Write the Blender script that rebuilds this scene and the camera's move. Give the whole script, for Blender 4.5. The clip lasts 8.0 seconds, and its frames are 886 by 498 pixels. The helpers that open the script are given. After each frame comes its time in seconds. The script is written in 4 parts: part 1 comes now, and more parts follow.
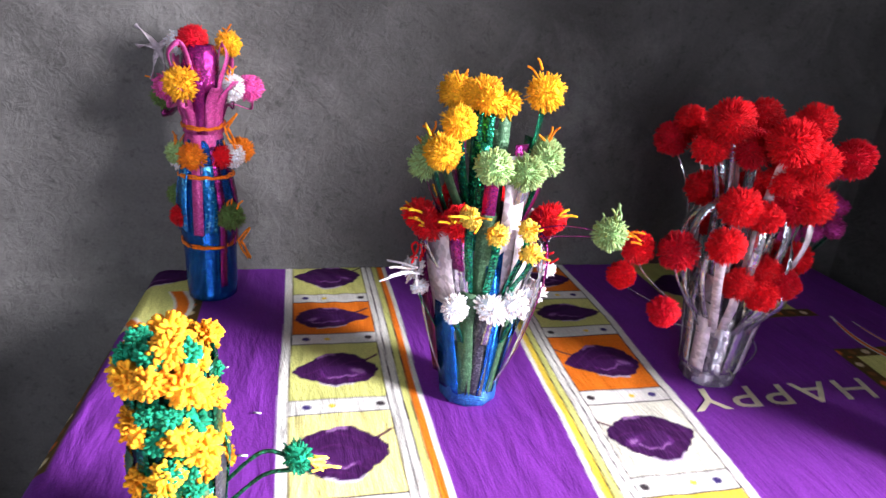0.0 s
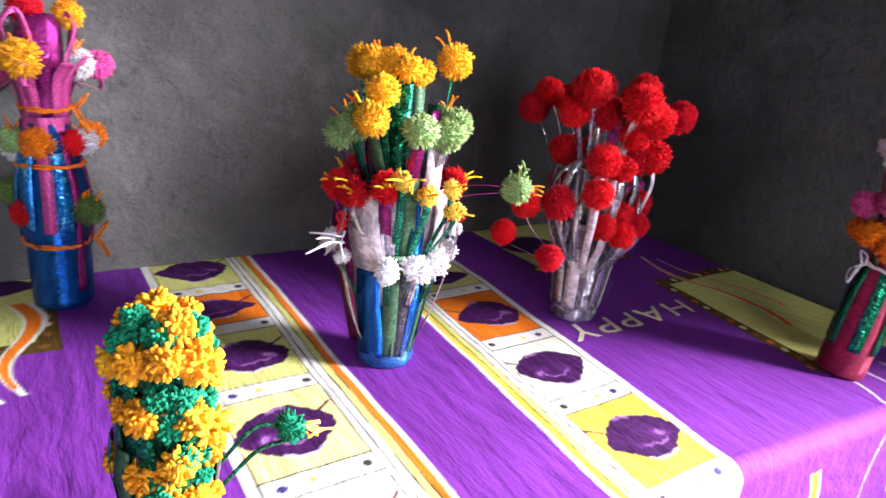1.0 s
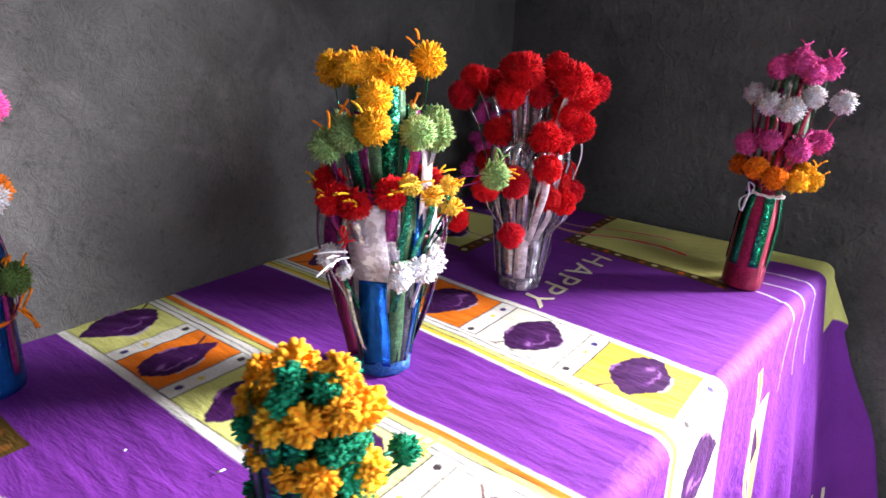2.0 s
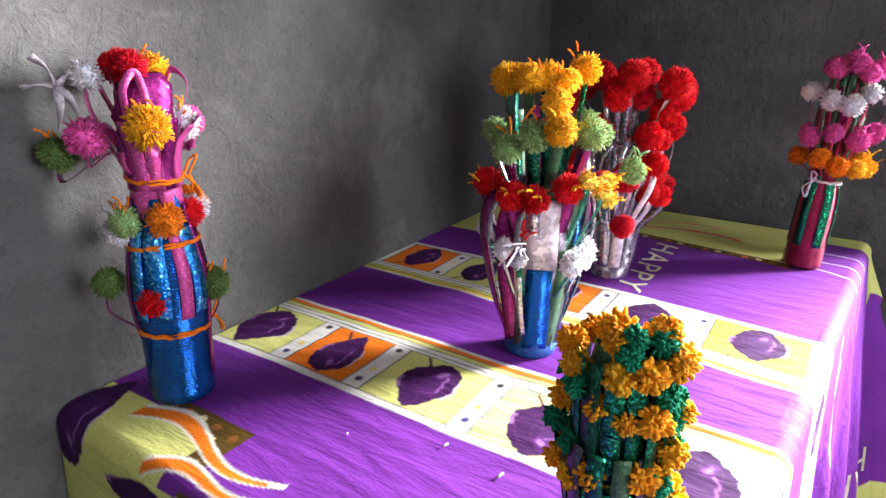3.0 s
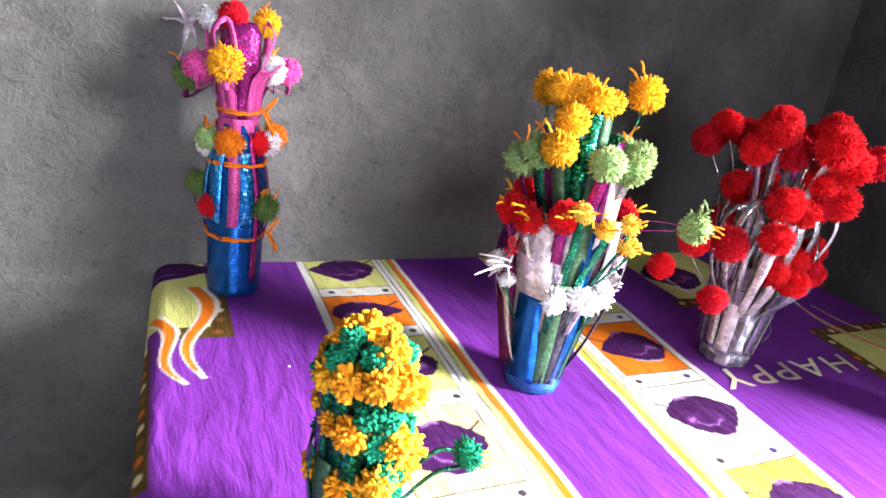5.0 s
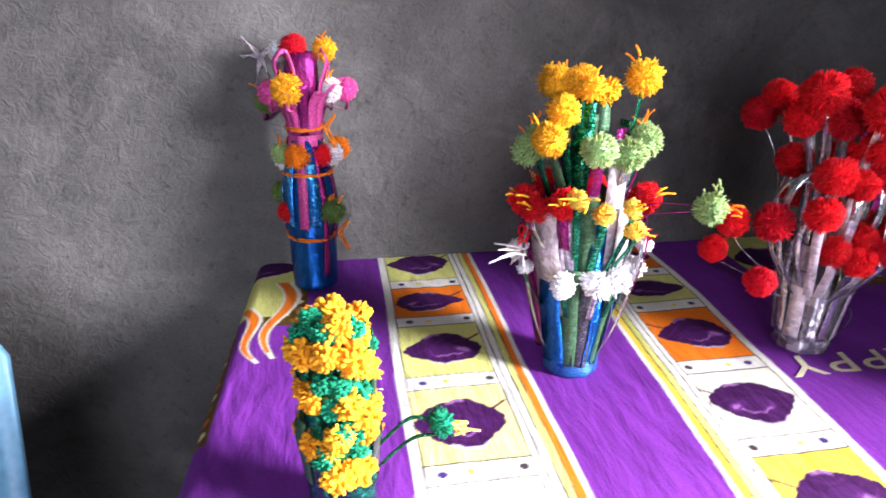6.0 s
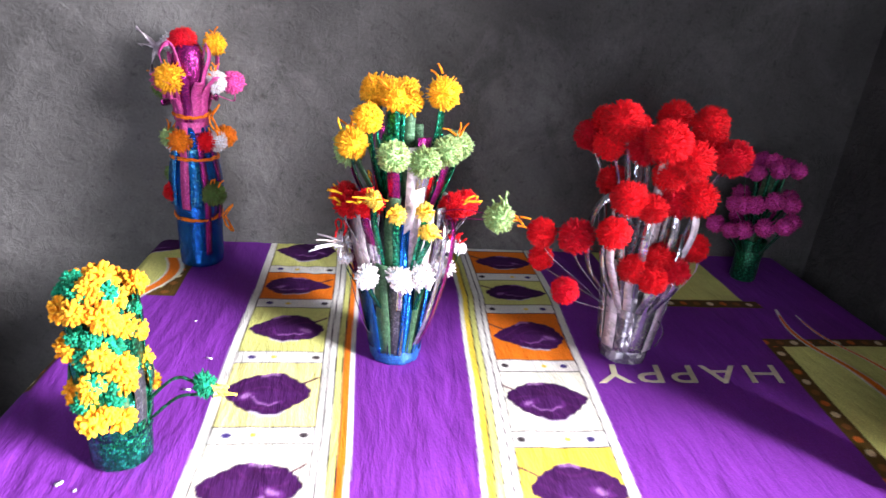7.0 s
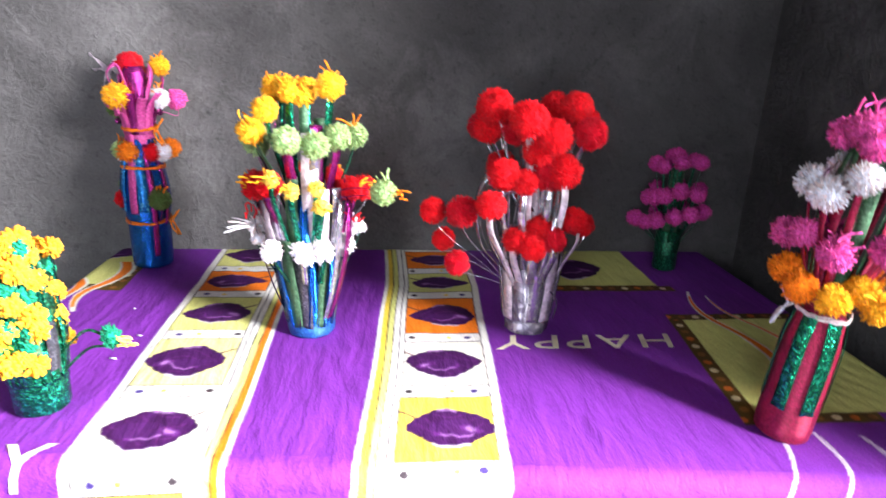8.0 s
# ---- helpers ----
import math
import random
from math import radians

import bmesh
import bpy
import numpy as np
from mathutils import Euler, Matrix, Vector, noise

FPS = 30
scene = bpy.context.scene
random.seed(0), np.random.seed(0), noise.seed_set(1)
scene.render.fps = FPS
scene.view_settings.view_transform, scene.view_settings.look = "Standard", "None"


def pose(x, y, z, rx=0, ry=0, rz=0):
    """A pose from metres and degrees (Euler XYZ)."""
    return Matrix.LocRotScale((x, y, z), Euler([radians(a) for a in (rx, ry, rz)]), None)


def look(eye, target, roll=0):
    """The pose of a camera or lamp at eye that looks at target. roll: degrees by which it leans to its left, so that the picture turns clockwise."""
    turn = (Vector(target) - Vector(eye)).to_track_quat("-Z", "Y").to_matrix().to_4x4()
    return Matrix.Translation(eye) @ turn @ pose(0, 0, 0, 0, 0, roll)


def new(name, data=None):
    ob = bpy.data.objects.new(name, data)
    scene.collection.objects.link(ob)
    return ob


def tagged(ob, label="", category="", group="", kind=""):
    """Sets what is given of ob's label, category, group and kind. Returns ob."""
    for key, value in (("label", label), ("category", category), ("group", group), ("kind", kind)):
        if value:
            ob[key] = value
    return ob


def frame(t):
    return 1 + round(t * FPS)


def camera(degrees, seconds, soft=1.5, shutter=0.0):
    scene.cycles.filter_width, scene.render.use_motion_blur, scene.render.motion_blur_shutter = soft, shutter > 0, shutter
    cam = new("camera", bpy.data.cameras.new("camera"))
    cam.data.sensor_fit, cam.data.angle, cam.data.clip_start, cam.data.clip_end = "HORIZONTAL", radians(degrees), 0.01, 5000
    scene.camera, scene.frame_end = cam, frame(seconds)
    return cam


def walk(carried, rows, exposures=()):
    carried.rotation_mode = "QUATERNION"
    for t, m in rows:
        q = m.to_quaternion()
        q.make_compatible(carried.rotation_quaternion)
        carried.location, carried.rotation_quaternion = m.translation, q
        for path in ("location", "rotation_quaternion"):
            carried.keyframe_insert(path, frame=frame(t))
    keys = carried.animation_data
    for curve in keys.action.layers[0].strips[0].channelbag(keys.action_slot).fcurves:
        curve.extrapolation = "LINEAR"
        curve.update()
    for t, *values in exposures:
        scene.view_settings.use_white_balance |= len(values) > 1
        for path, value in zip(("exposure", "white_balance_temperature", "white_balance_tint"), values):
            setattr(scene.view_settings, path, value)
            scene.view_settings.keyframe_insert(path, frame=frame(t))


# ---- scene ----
cam = camera(70.3, 8.0, 1.45, 0.3)
PATH = [
    (0, (-0.01, 0.148, 1.281), (0.447, 1.955, 0.556), 4.8),
    (0.5, (-0.139, 0.14, 1.27), (0.644, 1.836, 0.555), 5.5),
    (1, (-0.199, 0.172, 1.238), (0.895, 1.705, 0.564), 6.5),
    (1.2, (-0.221, 0.203, 1.241), (0.976, 1.647, 0.547), 5.5),
    (2.3, (-0.472, 0.4, 1.239), (1.109, 1.412, 0.549), 0.2),
    (2.5, (-0.536, 0.448, 1.242), (1.069, 1.409, 0.535), -0.5),
    (3, (-0.625, 0.533, 1.244), (0.972, 1.54, 0.584), 0.7),
    (3.5, (-0.624, 0.538, 1.242), (0.912, 1.61, 0.543), 0.8),
    (4, (-0.581, 0.483, 1.256), (0.752, 1.809, 0.572), 1.3),
    (4.5, (-0.423, 0.357, 1.258), (0.619, 1.921, 0.573), 4.9),
    (4.7, (-0.342, 0.294, 1.256), (0.564, 1.931, 0.55), 8.0),
    (5.8, (-0.16, 0.119, 1.286), (0.324, 1.905, 0.529), 2.4),
    (5.9, (-0.121, 0.102, 1.297), (0.196, 1.914, 0.511), -0.4),
    (6, (-0.103, 0.109, 1.293), (0.211, 1.929, 0.527), 0.6),
    (6.5, (0.037, 0.112, 1.311), (0.458, 1.908, 0.539), 5.5),
    (7, (0.171, -0.008, 1.328), (0.435, 1.819, 0.558), 4.9),
    (7.5, (0.271, -0.156, 1.354), (0.443, 1.722, 0.686), 4.9),
    (8, (0.353, -0.17, 1.267), (0.565, 1.716, 0.638), 2.4),
]
EXPOSURES = [(0.0, -0.22, 6500, 10), (1.0, -0.1, 6500, 10), (2.5, 0.0, 6700, 6), (3.0, 0.42, 6700, 6), (3.5, 0.66, 6700, 6), (4.5, 0.68, 6700, 6), (6.0, 0.0, 6500, 10), (7.0, -0.08, 6500, 10), (8.0, 0.12, 6500, 8)]
walk(cam, [(t, look(eye, target, roll)) for t, eye, target, roll in PATH], EXPOSURES)

# ---- light: daylight from a low window opening on the right, a weaker added fill behind ----
world = bpy.data.worlds.new("daylight")
scene.world = world
world.use_nodes = True
sky = world.node_tree.nodes.new("ShaderNodeTexSky")
sky.sky_type, sky.sun_disc = "NISHITA", False
sky.sun_elevation, sky.sun_rotation = radians(40), radians(120)
world.node_tree.links.new(sky.outputs[0], world.node_tree.nodes["Background"].inputs[0])
world.node_tree.nodes["Background"].inputs[1].default_value = 0.06


def area_lamp(name, m, width, height, watts, colour):
    data = bpy.data.lights.new(name, "AREA")
    data.shape, data.size, data.size_y, data.energy, data.color = "RECTANGLE", width, height, watts, colour
    ob = new(name, data)
    ob.matrix_world = m
    return ob


# Daylight from the right; the lamp stands in an added, unseen outer opening.
area_lamp("side_daylight", look((2.57, -0.80, 1.82), (0.2, 0.75, 0.85)), 1.10, 1.45, 880, (0.99, 0.965, 1.06))
# Fill lamp in an unseen opening behind, added to lift the shaded sides.
area_lamp("rear_fill", look((-0.4, -1.97, 1.5), (-0.2, 1.0, 1.0)), 1.2, 1.1, 54, (0.92, 0.95, 1.12))

# ---- materials ----


def shader(name):
    mat = bpy.data.materials.new(name)
    mat.use_nodes = True
    return mat, mat.node_tree, mat.node_tree.nodes["Principled BSDF"]


def node(tree, kind, **sockets):
    n = tree.nodes.new(kind)
    for key, value in sockets.items():
        n.inputs[key.replace("_", " ")].default_value = value
    return n


def ramp(tree, source, stops):
    r = tree.nodes.new("ShaderNodeValToRGB")
    while len(r.color_ramp.elements) < len(stops):
        r.color_ramp.elements.new(0.5)
    for e, (pos, col) in zip(r.color_ramp.elements, stops):
        e.position, e.color = pos, (*col, 1)
    tree.links.new(source, r.inputs[0])
    return r.outputs[0]


def mixed(tree, fac, a, b, mode="MIX"):
    m = tree.nodes.new("ShaderNodeMix")
    m.data_type, m.blend_type = "RGBA", mode
    for socket, value in ((m.inputs[0], fac), (m.inputs[6], a), (m.inputs[7], b)):
        if hasattr(value, "links"):
            tree.links.new(value, socket)
        else:
            socket.default_value = value
    return m.outputs[2]


def bumped(tree, bsdf, height, strength, distance):
    b = node(tree, "ShaderNodeBump", Strength=strength, Distance=distance)
    tree.links.new(height, b.inputs["Height"])
    tree.links.new(b.outputs[0], bsdf.inputs["Normal"])


def grey(v, tint=(1, 1, 1)):
    return tuple(v * c for c in tint)


def cement_material(name, low, high, tint, gloss_low=0.50):
    mat, tree, bsdf = shader(name)
    pos = tree.nodes.new("ShaderNodeNewGeometry").outputs["Position"]

    def noisy(scale, detail, rough=0.55, warp=0.0):
        n = node(tree, "ShaderNodeTexNoise", Scale=scale, Detail=detail, Roughness=rough, Distortion=warp)
        tree.links.new(pos, n.inputs["Vector"])
        return n.outputs["Fac"]

    clouds = ramp(tree, noisy(2.6, 6, 0.6, 0.6), [(0.30, grey(low * 0.85, tint)), (0.70, grey(high * 1.1, tint))])
    patches = ramp(tree, noisy(4.2, 9, 0.72, 0.5), [(0.50, (0, 0, 0)), (0.74, (0.75, 0.75, 0.75))])
    col = mixed(tree, patches, clouds, (*grey(high * 1.55, tint), 1))
    pits = ramp(tree, noisy(52, 6, 0.78), [(0.34, (0.38, 0.38, 0.38)), (0.45, (1, 1, 1))])
    col = mixed(tree, 0.6, col, pits, "MULTIPLY")
    grain = ramp(tree, noisy(160, 4), [(0.3, (0.86, 0.86, 0.86)), (0.7, (1.08, 1.08, 1.08))])
    col = mixed(tree, 1.0, col, grain, "MULTIPLY")
    broad = ramp(tree, noisy(1.15, 3, 0.5, 0.4), [(0.32, (0.72, 0.72, 0.72)), (0.68, (1.3, 1.3, 1.3))])
    col = mixed(tree, 1.0, col, broad, "MULTIPLY")
    tree.links.new(col, bsdf.inputs["Base Color"])
    gloss = ramp(tree, noisy(3.4, 6, 0.65, 0.4), [(0.32, (gloss_low,) * 3), (0.7, (gloss_low + 0.28,) * 3)])
    tree.links.new(gloss, bsdf.inputs["Roughness"])
    bsdf.inputs["Specular IOR Level"].default_value = 0.23
    h = tree.nodes.new("ShaderNodeMath")
    h.operation = "ADD"
    tree.links.new(noisy(34, 8, 0.68, 0.8), h.inputs[0])
    tree.links.new(noisy(7, 5, 0.6), h.inputs[1])
    bumped(tree, bsdf, h.outputs[0], 0.75, 0.011)
    return mat


def yarn_material(name, rgb):
    mat, tree, bsdf = shader(name)
    info = tree.nodes.new("ShaderNodeObjectInfo")
    n = node(tree, "ShaderNodeTexNoise", Scale=260.0, Detail=3.0)
    tree.links.new(tree.nodes.new("ShaderNodeTexCoord").outputs["Object"], n.inputs["Vector"])
    fine = ramp(tree, n.outputs["Fac"], [(0.3, (0.62, 0.62, 0.62)), (0.7, (1.2, 1.2, 1.2))])
    each = ramp(tree, info.outputs["Random"], [(0.0, (0.82, 0.8, 0.8)), (1.0, (1.12, 1.1, 1.1))])
    strand = tree.nodes.new("ShaderNodeNewGeometry")
    single = ramp(tree, strand.outputs["Random Per Island"], [(0.0, (0.82, 0.66, 0.60)), (1.0, (1.10, 1.20, 1.30))])
    col = mixed(tree, 1.0, (*rgb, 1), fine, "MULTIPLY")
    col = mixed(tree, 1.0, col, each, "MULTIPLY")
    col = mixed(tree, 1.0, col, single, "MULTIPLY")
    tree.links.new(col, bsdf.inputs["Base Color"])
    bsdf.inputs["Roughness"].default_value = 0.95
    bsdf.inputs["Specular IOR Level"].default_value = 0.1
    bsdf.inputs["Sheen Weight"].default_value = 0.04
    return mat


def foil_material(name, rgb, spark, ridges=0.0, rough=0.3, metal=0.8, cells=420.0, glitter=0.65):
    """Craft foil: smooth or with small facets that glint, and fine wound ridges where ridges > 0."""
    mat, tree, bsdf = shader(name)
    coord = tree.nodes.new("ShaderNodeTexCoord").outputs["Object"]
    cell = node(tree, "ShaderNodeTexVoronoi", Scale=cells)
    tree.links.new(coord, cell.inputs["Vector"])
    tint = ramp(tree, cell.outputs["Color"], [(0.25, tuple((1 - 0.45 * glitter) * c for c in rgb)), (0.6, rgb), (0.95, tuple(c + (e - c) * glitter for c, e in zip(rgb, spark)))])
    big = node(tree, "ShaderNodeTexNoise", Scale=28.0, Detail=4.0, Roughness=0.6)
    tree.links.new(coord, big.inputs["Vector"])
    wear = ramp(tree, big.outputs["Fac"], [(0.3, (0.7, 0.7, 0.7)), (0.7, (1.15, 1.15, 1.15))])
    tree.links.new(mixed(tree, 1.0, tint, wear, "MULTIPLY"), bsdf.inputs["Base Color"])
    bsdf.inputs["Metallic"].default_value = metal
    bsdf.inputs["Roughness"].default_value = rough
    h = tree.nodes.new("ShaderNodeMath")
    h.operation = "ADD"
    crinkle = node(tree, "ShaderNodeTexNoise", Scale=95.0 if ridges else 48.0, Detail=4.0, Roughness=0.65)
    tree.links.new(coord, crinkle.inputs["Vector"])
    tree.links.new(crinkle.outputs["Fac"], h.inputs[0])
    if ridges:
        wave = node(tree, "ShaderNodeTexWave", Scale=ridges, Distortion=1.5, Detail=2.0)
        wave.bands_direction = "Z"
        tree.links.new(coord, wave.inputs["Vector"])
        tree.links.new(wave.outputs["Fac"], h.inputs[1])
    else:
        tree.links.new(cell.outputs["Distance"], h.inputs[1])
    bumped(tree, bsdf, h.outputs[0], 0.5 if ridges else 0.15 + 0.4 * glitter, 0.0016)
    return mat


def cloth_material():
    mat, tree, bsdf = shader("printed_cotton")
    dye = tree.nodes.new("ShaderNodeVertexColor")
    dye.layer_name = "print"
    pos = tree.nodes.new("ShaderNodeNewGeometry").outputs["Position"]
    n = node(tree, "ShaderNodeTexNoise", Scale=420.0, Detail=3.0)
    tree.links.new(pos, n.inputs["Vector"])
    weave = ramp(tree, n.outputs["Fac"], [(0.3, (0.82, 0.82, 0.82)), (0.7, (1.12, 1.12, 1.12))])
    big = node(tree, "ShaderNodeTexNoise", Scale=7.0, Detail=5.0)
    tree.links.new(pos, big.inputs["Vector"])
    faded = ramp(tree, big.outputs["Fac"], [(0.3, (0.86, 0.86, 0.86)), (0.7, (1.08, 1.08, 1.08))])
    col = mixed(tree, 1.0, dye.outputs["Color"], weave, "MULTIPLY")
    col = mixed(tree, 1.0, col, faded, "MULTIPLY")
    tree.links.new(col, bsdf.inputs["Base Color"])
    bsdf.inputs["Roughness"].default_value = 0.75
    bsdf.inputs["Specular IOR Level"].default_value = 0.2
    crease = node(tree, "ShaderNodeTexNoise", Scale=34.0, Detail=4.0, Roughness=0.55, Distortion=0.25)
    stretch = tree.nodes.new("ShaderNodeMapping")
    stretch.inputs["Scale"].default_value = (1.0, 0.25, 1.0)
    stretch.inputs["Rotation"].default_value = (0, 0, 0.25)
    tree.links.new(pos, stretch.inputs["Vector"])
    tree.links.new(stretch.outputs[0], crease.inputs["Vector"])
    ridge = node(tree, "ShaderNodeTexNoise", Scale=13.0, Detail=5.0, Roughness=0.5, Distortion=0.6)
    ridge.noise_type = "RIDGED_MULTIFRACTAL"
    slant = tree.nodes.new("ShaderNodeMapping")
    slant.inputs["Scale"].default_value = (1.0, 0.35, 1.0)
    slant.inputs["Rotation"].default_value = (0, 0, 0.5)
    tree.links.new(pos, slant.inputs["Vector"])
    tree.links.new(slant.outputs[0], ridge.inputs["Vector"])
    folds = node(tree, "ShaderNodeMath")
    folds.operation = "MULTIPLY_ADD"
    folds.inputs[1].default_value = 0.06
    tree.links.new(ridge.outputs["Fac"], folds.inputs[0])
    tree.links.new(crease.outputs["Fac"], folds.inputs[2])
    bumped(tree, bsdf, folds.outputs[0], 0.65, 0.009)
    return mat


def plain_material(name, rgb, rough=0.7):
    mat, tree, bsdf = shader(name)
    n = node(tree, "ShaderNodeTexNoise", Scale=40.0, Detail=5.0)
    tree.links.new(tree.nodes.new("ShaderNodeTexCoord").outputs["Object"], n.inputs["Vector"])
    v = ramp(tree, n.outputs["Fac"], [(0.3, tuple(0.75 * c for c in rgb)), (0.7, tuple(1.1 * c for c in rgb))])
    tree.links.new(v, bsdf.inputs["Base Color"])
    bsdf.inputs["Roughness"].default_value = rough
    return mat


WALL = cement_material("bare_cement", 0.056, 0.108, (1.0, 0.96, 0.93))
FLOOR = cement_material("cement_floor", 0.10, 0.16, (1.0, 0.96, 0.9))
CEILING = cement_material("cement_ceiling", 0.10, 0.16, (1, 1, 1))
WOOD = plain_material("dark_table_wood", (0.16, 0.085, 0.04), 0.5)
CLOTH = cloth_material()
PRINT = plain_material("cream_print", (0.72, 0.66, 0.46), 0.8)
BLUE_PLASTIC = plain_material("blue_plastic", (0.13, 0.31, 0.48), 0.4)
PAPER = plain_material("white_paper", (0.8, 0.8, 0.8), 0.8)
RED = yarn_material("red_yarn", (0.70, 0.007, 0.014))
CRIMSON = yarn_material("crimson_yarn", (0.52, 0.004, 0.016))
YELLOW = yarn_material("yellow_yarn", (0.96, 0.47, 0.022))
AMBER = yarn_material("amber_yarn", (0.94, 0.49, 0.03))
MARIGOLD = yarn_material("marigold_yarn", (0.95, 0.42, 0.025))
LEMON = yarn_material("lemon_yarn", (0.95, 0.66, 0.10))
ORANGE = yarn_material("orange_yarn", (0.90, 0.24, 0.012))
GREEN = yarn_material("green_yarn", (0.012, 0.26, 0.13))
PALE_GREEN = yarn_material("pale_green_yarn", (0.32, 0.48, 0.18))
OLIVE = yarn_material("olive_yarn", (0.12, 0.20, 0.05))
WHITE = yarn_material("white_yarn", (0.88, 0.86, 0.87))
PINK = yarn_material("pink_yarn", (0.75, 0.10, 0.36))
MAGENTA = yarn_material("magenta_yarn", (0.55, 0.05, 0.28))
F_BLUE = foil_material("blue_foil", (0.008, 0.12, 0.50), (0.02, 0.28, 0.75), 105.0, 0.2)
# Lighter copy of the blue foil: the bottle's cyan glints put into colour.
F_GLINT = foil_material("blue_foil_glint", (0.01, 0.25, 0.75), (0.25, 0.80, 1.0), 0.0, 0.18, 0.7, 260.0, glitter=1.0)
F_BLUE_CUP = foil_material("matt_blue_foil", (0.015, 0.10, 0.38), (0.04, 0.25, 0.6), 110.0, 0.45, 0.35)
F_SILVER = foil_material("silver_foil", (0.46, 0.44, 0.50), (0.94, 0.92, 0.95), 0.0, 0.2, 0.8, 150.0)
F_PEARL = foil_material("pearly_strip", (0.66, 0.56, 0.62), (0.90, 0.84, 0.88), 0.0, 0.35, 0.2, 150.0)
F_SILVER_WOUND = foil_material("wound_silver_foil", (0.42, 0.39, 0.46), (0.85, 0.80, 0.86), 120.0, 0.22, 0.7, 90.0, glitter=1.0)
F_GREEN = foil_material("green_foil", (0.01, 0.17, 0.085), (0.05, 0.75, 0.45), 0.0, 0.25, 0.85, 330.0, glitter=1.0)
F_BOTTLE = foil_material("dark_green_foil", (0.008, 0.085, 0.04), (0.03, 0.3, 0.15), 0.0, 0.3, 0.7, 330.0, glitter=1.0)
F_OLIVE = foil_material("dull_green_strip", (0.05, 0.13, 0.06), (0.15, 0.3, 0.16), 0.0, 0.5, 0.3)
F_PINK = foil_material("pink_strip", (0.66, 0.07, 0.32), (0.88, 0.22, 0.52), 0.0, 0.42, 0.3)
F_PURPLE = foil_material("purple_foil", (0.28, 0.015, 0.16), (0.62, 0.07, 0.40), 0.0, 0.25, 0.75)
F_RED = foil_material("red_foil", (0.36, 0.015, 0.06), (0.6, 0.03, 0.12), 110.0, 0.4, 0.45)
F_DARK = foil_material("smoky_strip", (0.08, 0.08, 0.10), (0.3, 0.3, 0.34), 0.0, 0.3, 0.6)

# ---- mesh helpers ----


def part(name, bm, material, parent, label=""):
    me = bpy.data.meshes.new(name)
    bm.to_mesh(me)
    bm.free()
    me.materials.append(material)
    for p in me.polygons:
        p.use_smooth = True
    ob = new(name, me)
    ob.parent = parent
    return tagged(ob, label)


def structure(name, bm, material, label):
    ob = part(name, bm, material, None, label)
    for p in ob.data.polygons:
        p.use_smooth = False
    return tagged(ob, category=name.split("_")[0], kind="structure")


def add_box(bm, lo, hi, bevel=0.0):
    vs = bmesh.ops.create_cube(bm, size=1.0)["verts"]
    for v in vs:
        v.co = Vector([lo[i] + (v.co[i] + 0.5) * (hi[i] - lo[i]) for i in range(3)])
    if bevel:
        es = list({e for v in vs for e in v.link_edges})
        bmesh.ops.bevel(bm, geom=es, offset=bevel, segments=2, affect="EDGES")


def turned(profile, sides=40, lumps=0.0, seed=0):
    """A body of revolution from (radius, height) pairs, slightly uneven."""
    bm = bmesh.new()
    rings = []
    for r, z in profile:
        ring = []
        for i in range(sides):
            a = 2 * math.pi * i / sides
            rr = r * (1 + lumps * noise.noise(Vector((math.cos(a) * 2, math.sin(a) * 2, z * 30 + seed))))
            ring.append(bm.verts.new((rr * math.cos(a), rr * math.sin(a), z)))
        rings.append(ring)
    for a, b in zip(rings, rings[1:]):
        for i in range(sides):
            j = (i + 1) % sides
            bm.faces.new((a[i], a[j], b[j], b[i]))
    bm.faces.new(list(reversed(rings[0])))
    return bm


def spline(points, steps):
    """Catmull-Rom through the points."""
    pts = [Vector(p) for p in points]
    pts = [pts[0] * 2 - pts[1]] + pts + [pts[-1] * 2 - pts[-2]]
    out = []
    for k in range(1, len(pts) - 2):
        p0, p1, p2, p3 = pts[k - 1:k + 3]
        for s in range(steps):
            t = s / steps
            out.append(0.5 * (2 * p1 + (p2 - p0) * t + (2 * p0 - 5 * p1 + 4 * p2 - p3) * t * t + (3 * p1 - p0 - 3 * p2 + p3) * t ** 3))
    out.append(pts[-2])
    return out


def ribbon(points, width, thick=0.0008, steps=6, axis=None, twist=0.0):
    """A flat strip with thickness along a curve; its broad side faces away from the vase's axis."""
    bm = bmesh.new()
    line = spline(points, steps)
    rings = []
    for i, p in enumerate(line):
        d = (line[min(i + 1, len(line) - 1)] - line[max(i - 1, 0)]).normalized()
        out = Vector((p.x, p.y, 0))
        if axis is not None:
            out = Vector(axis)
        if out.length < 1e-4:
            out = Vector((1, 0, 0))
        side = d.cross(out)
        side = side.normalized() if side.length > 1e-5 else Vector((0, 1, 0))
        if twist:
            side = Matrix.Rotation(twist * i / len(line), 3, d) @ side
        face = side.cross(d).normalized()
        rings.append([bm.verts.new(p + side * (sx * width / 2) + face * (sf * thick / 2)) for sx, sf in ((-1, -1), (1, -1), (1, 1), (-1, 1))])
    for a, b in zip(rings, rings[1:]):
        for i in range(4):
            j = (i + 1) % 4
            bm.faces.new((a[i], a[j], b[j], b[i]))
    bm.faces.new(rings[0][::-1])
    bm.faces.new(rings[-1])
    return bm


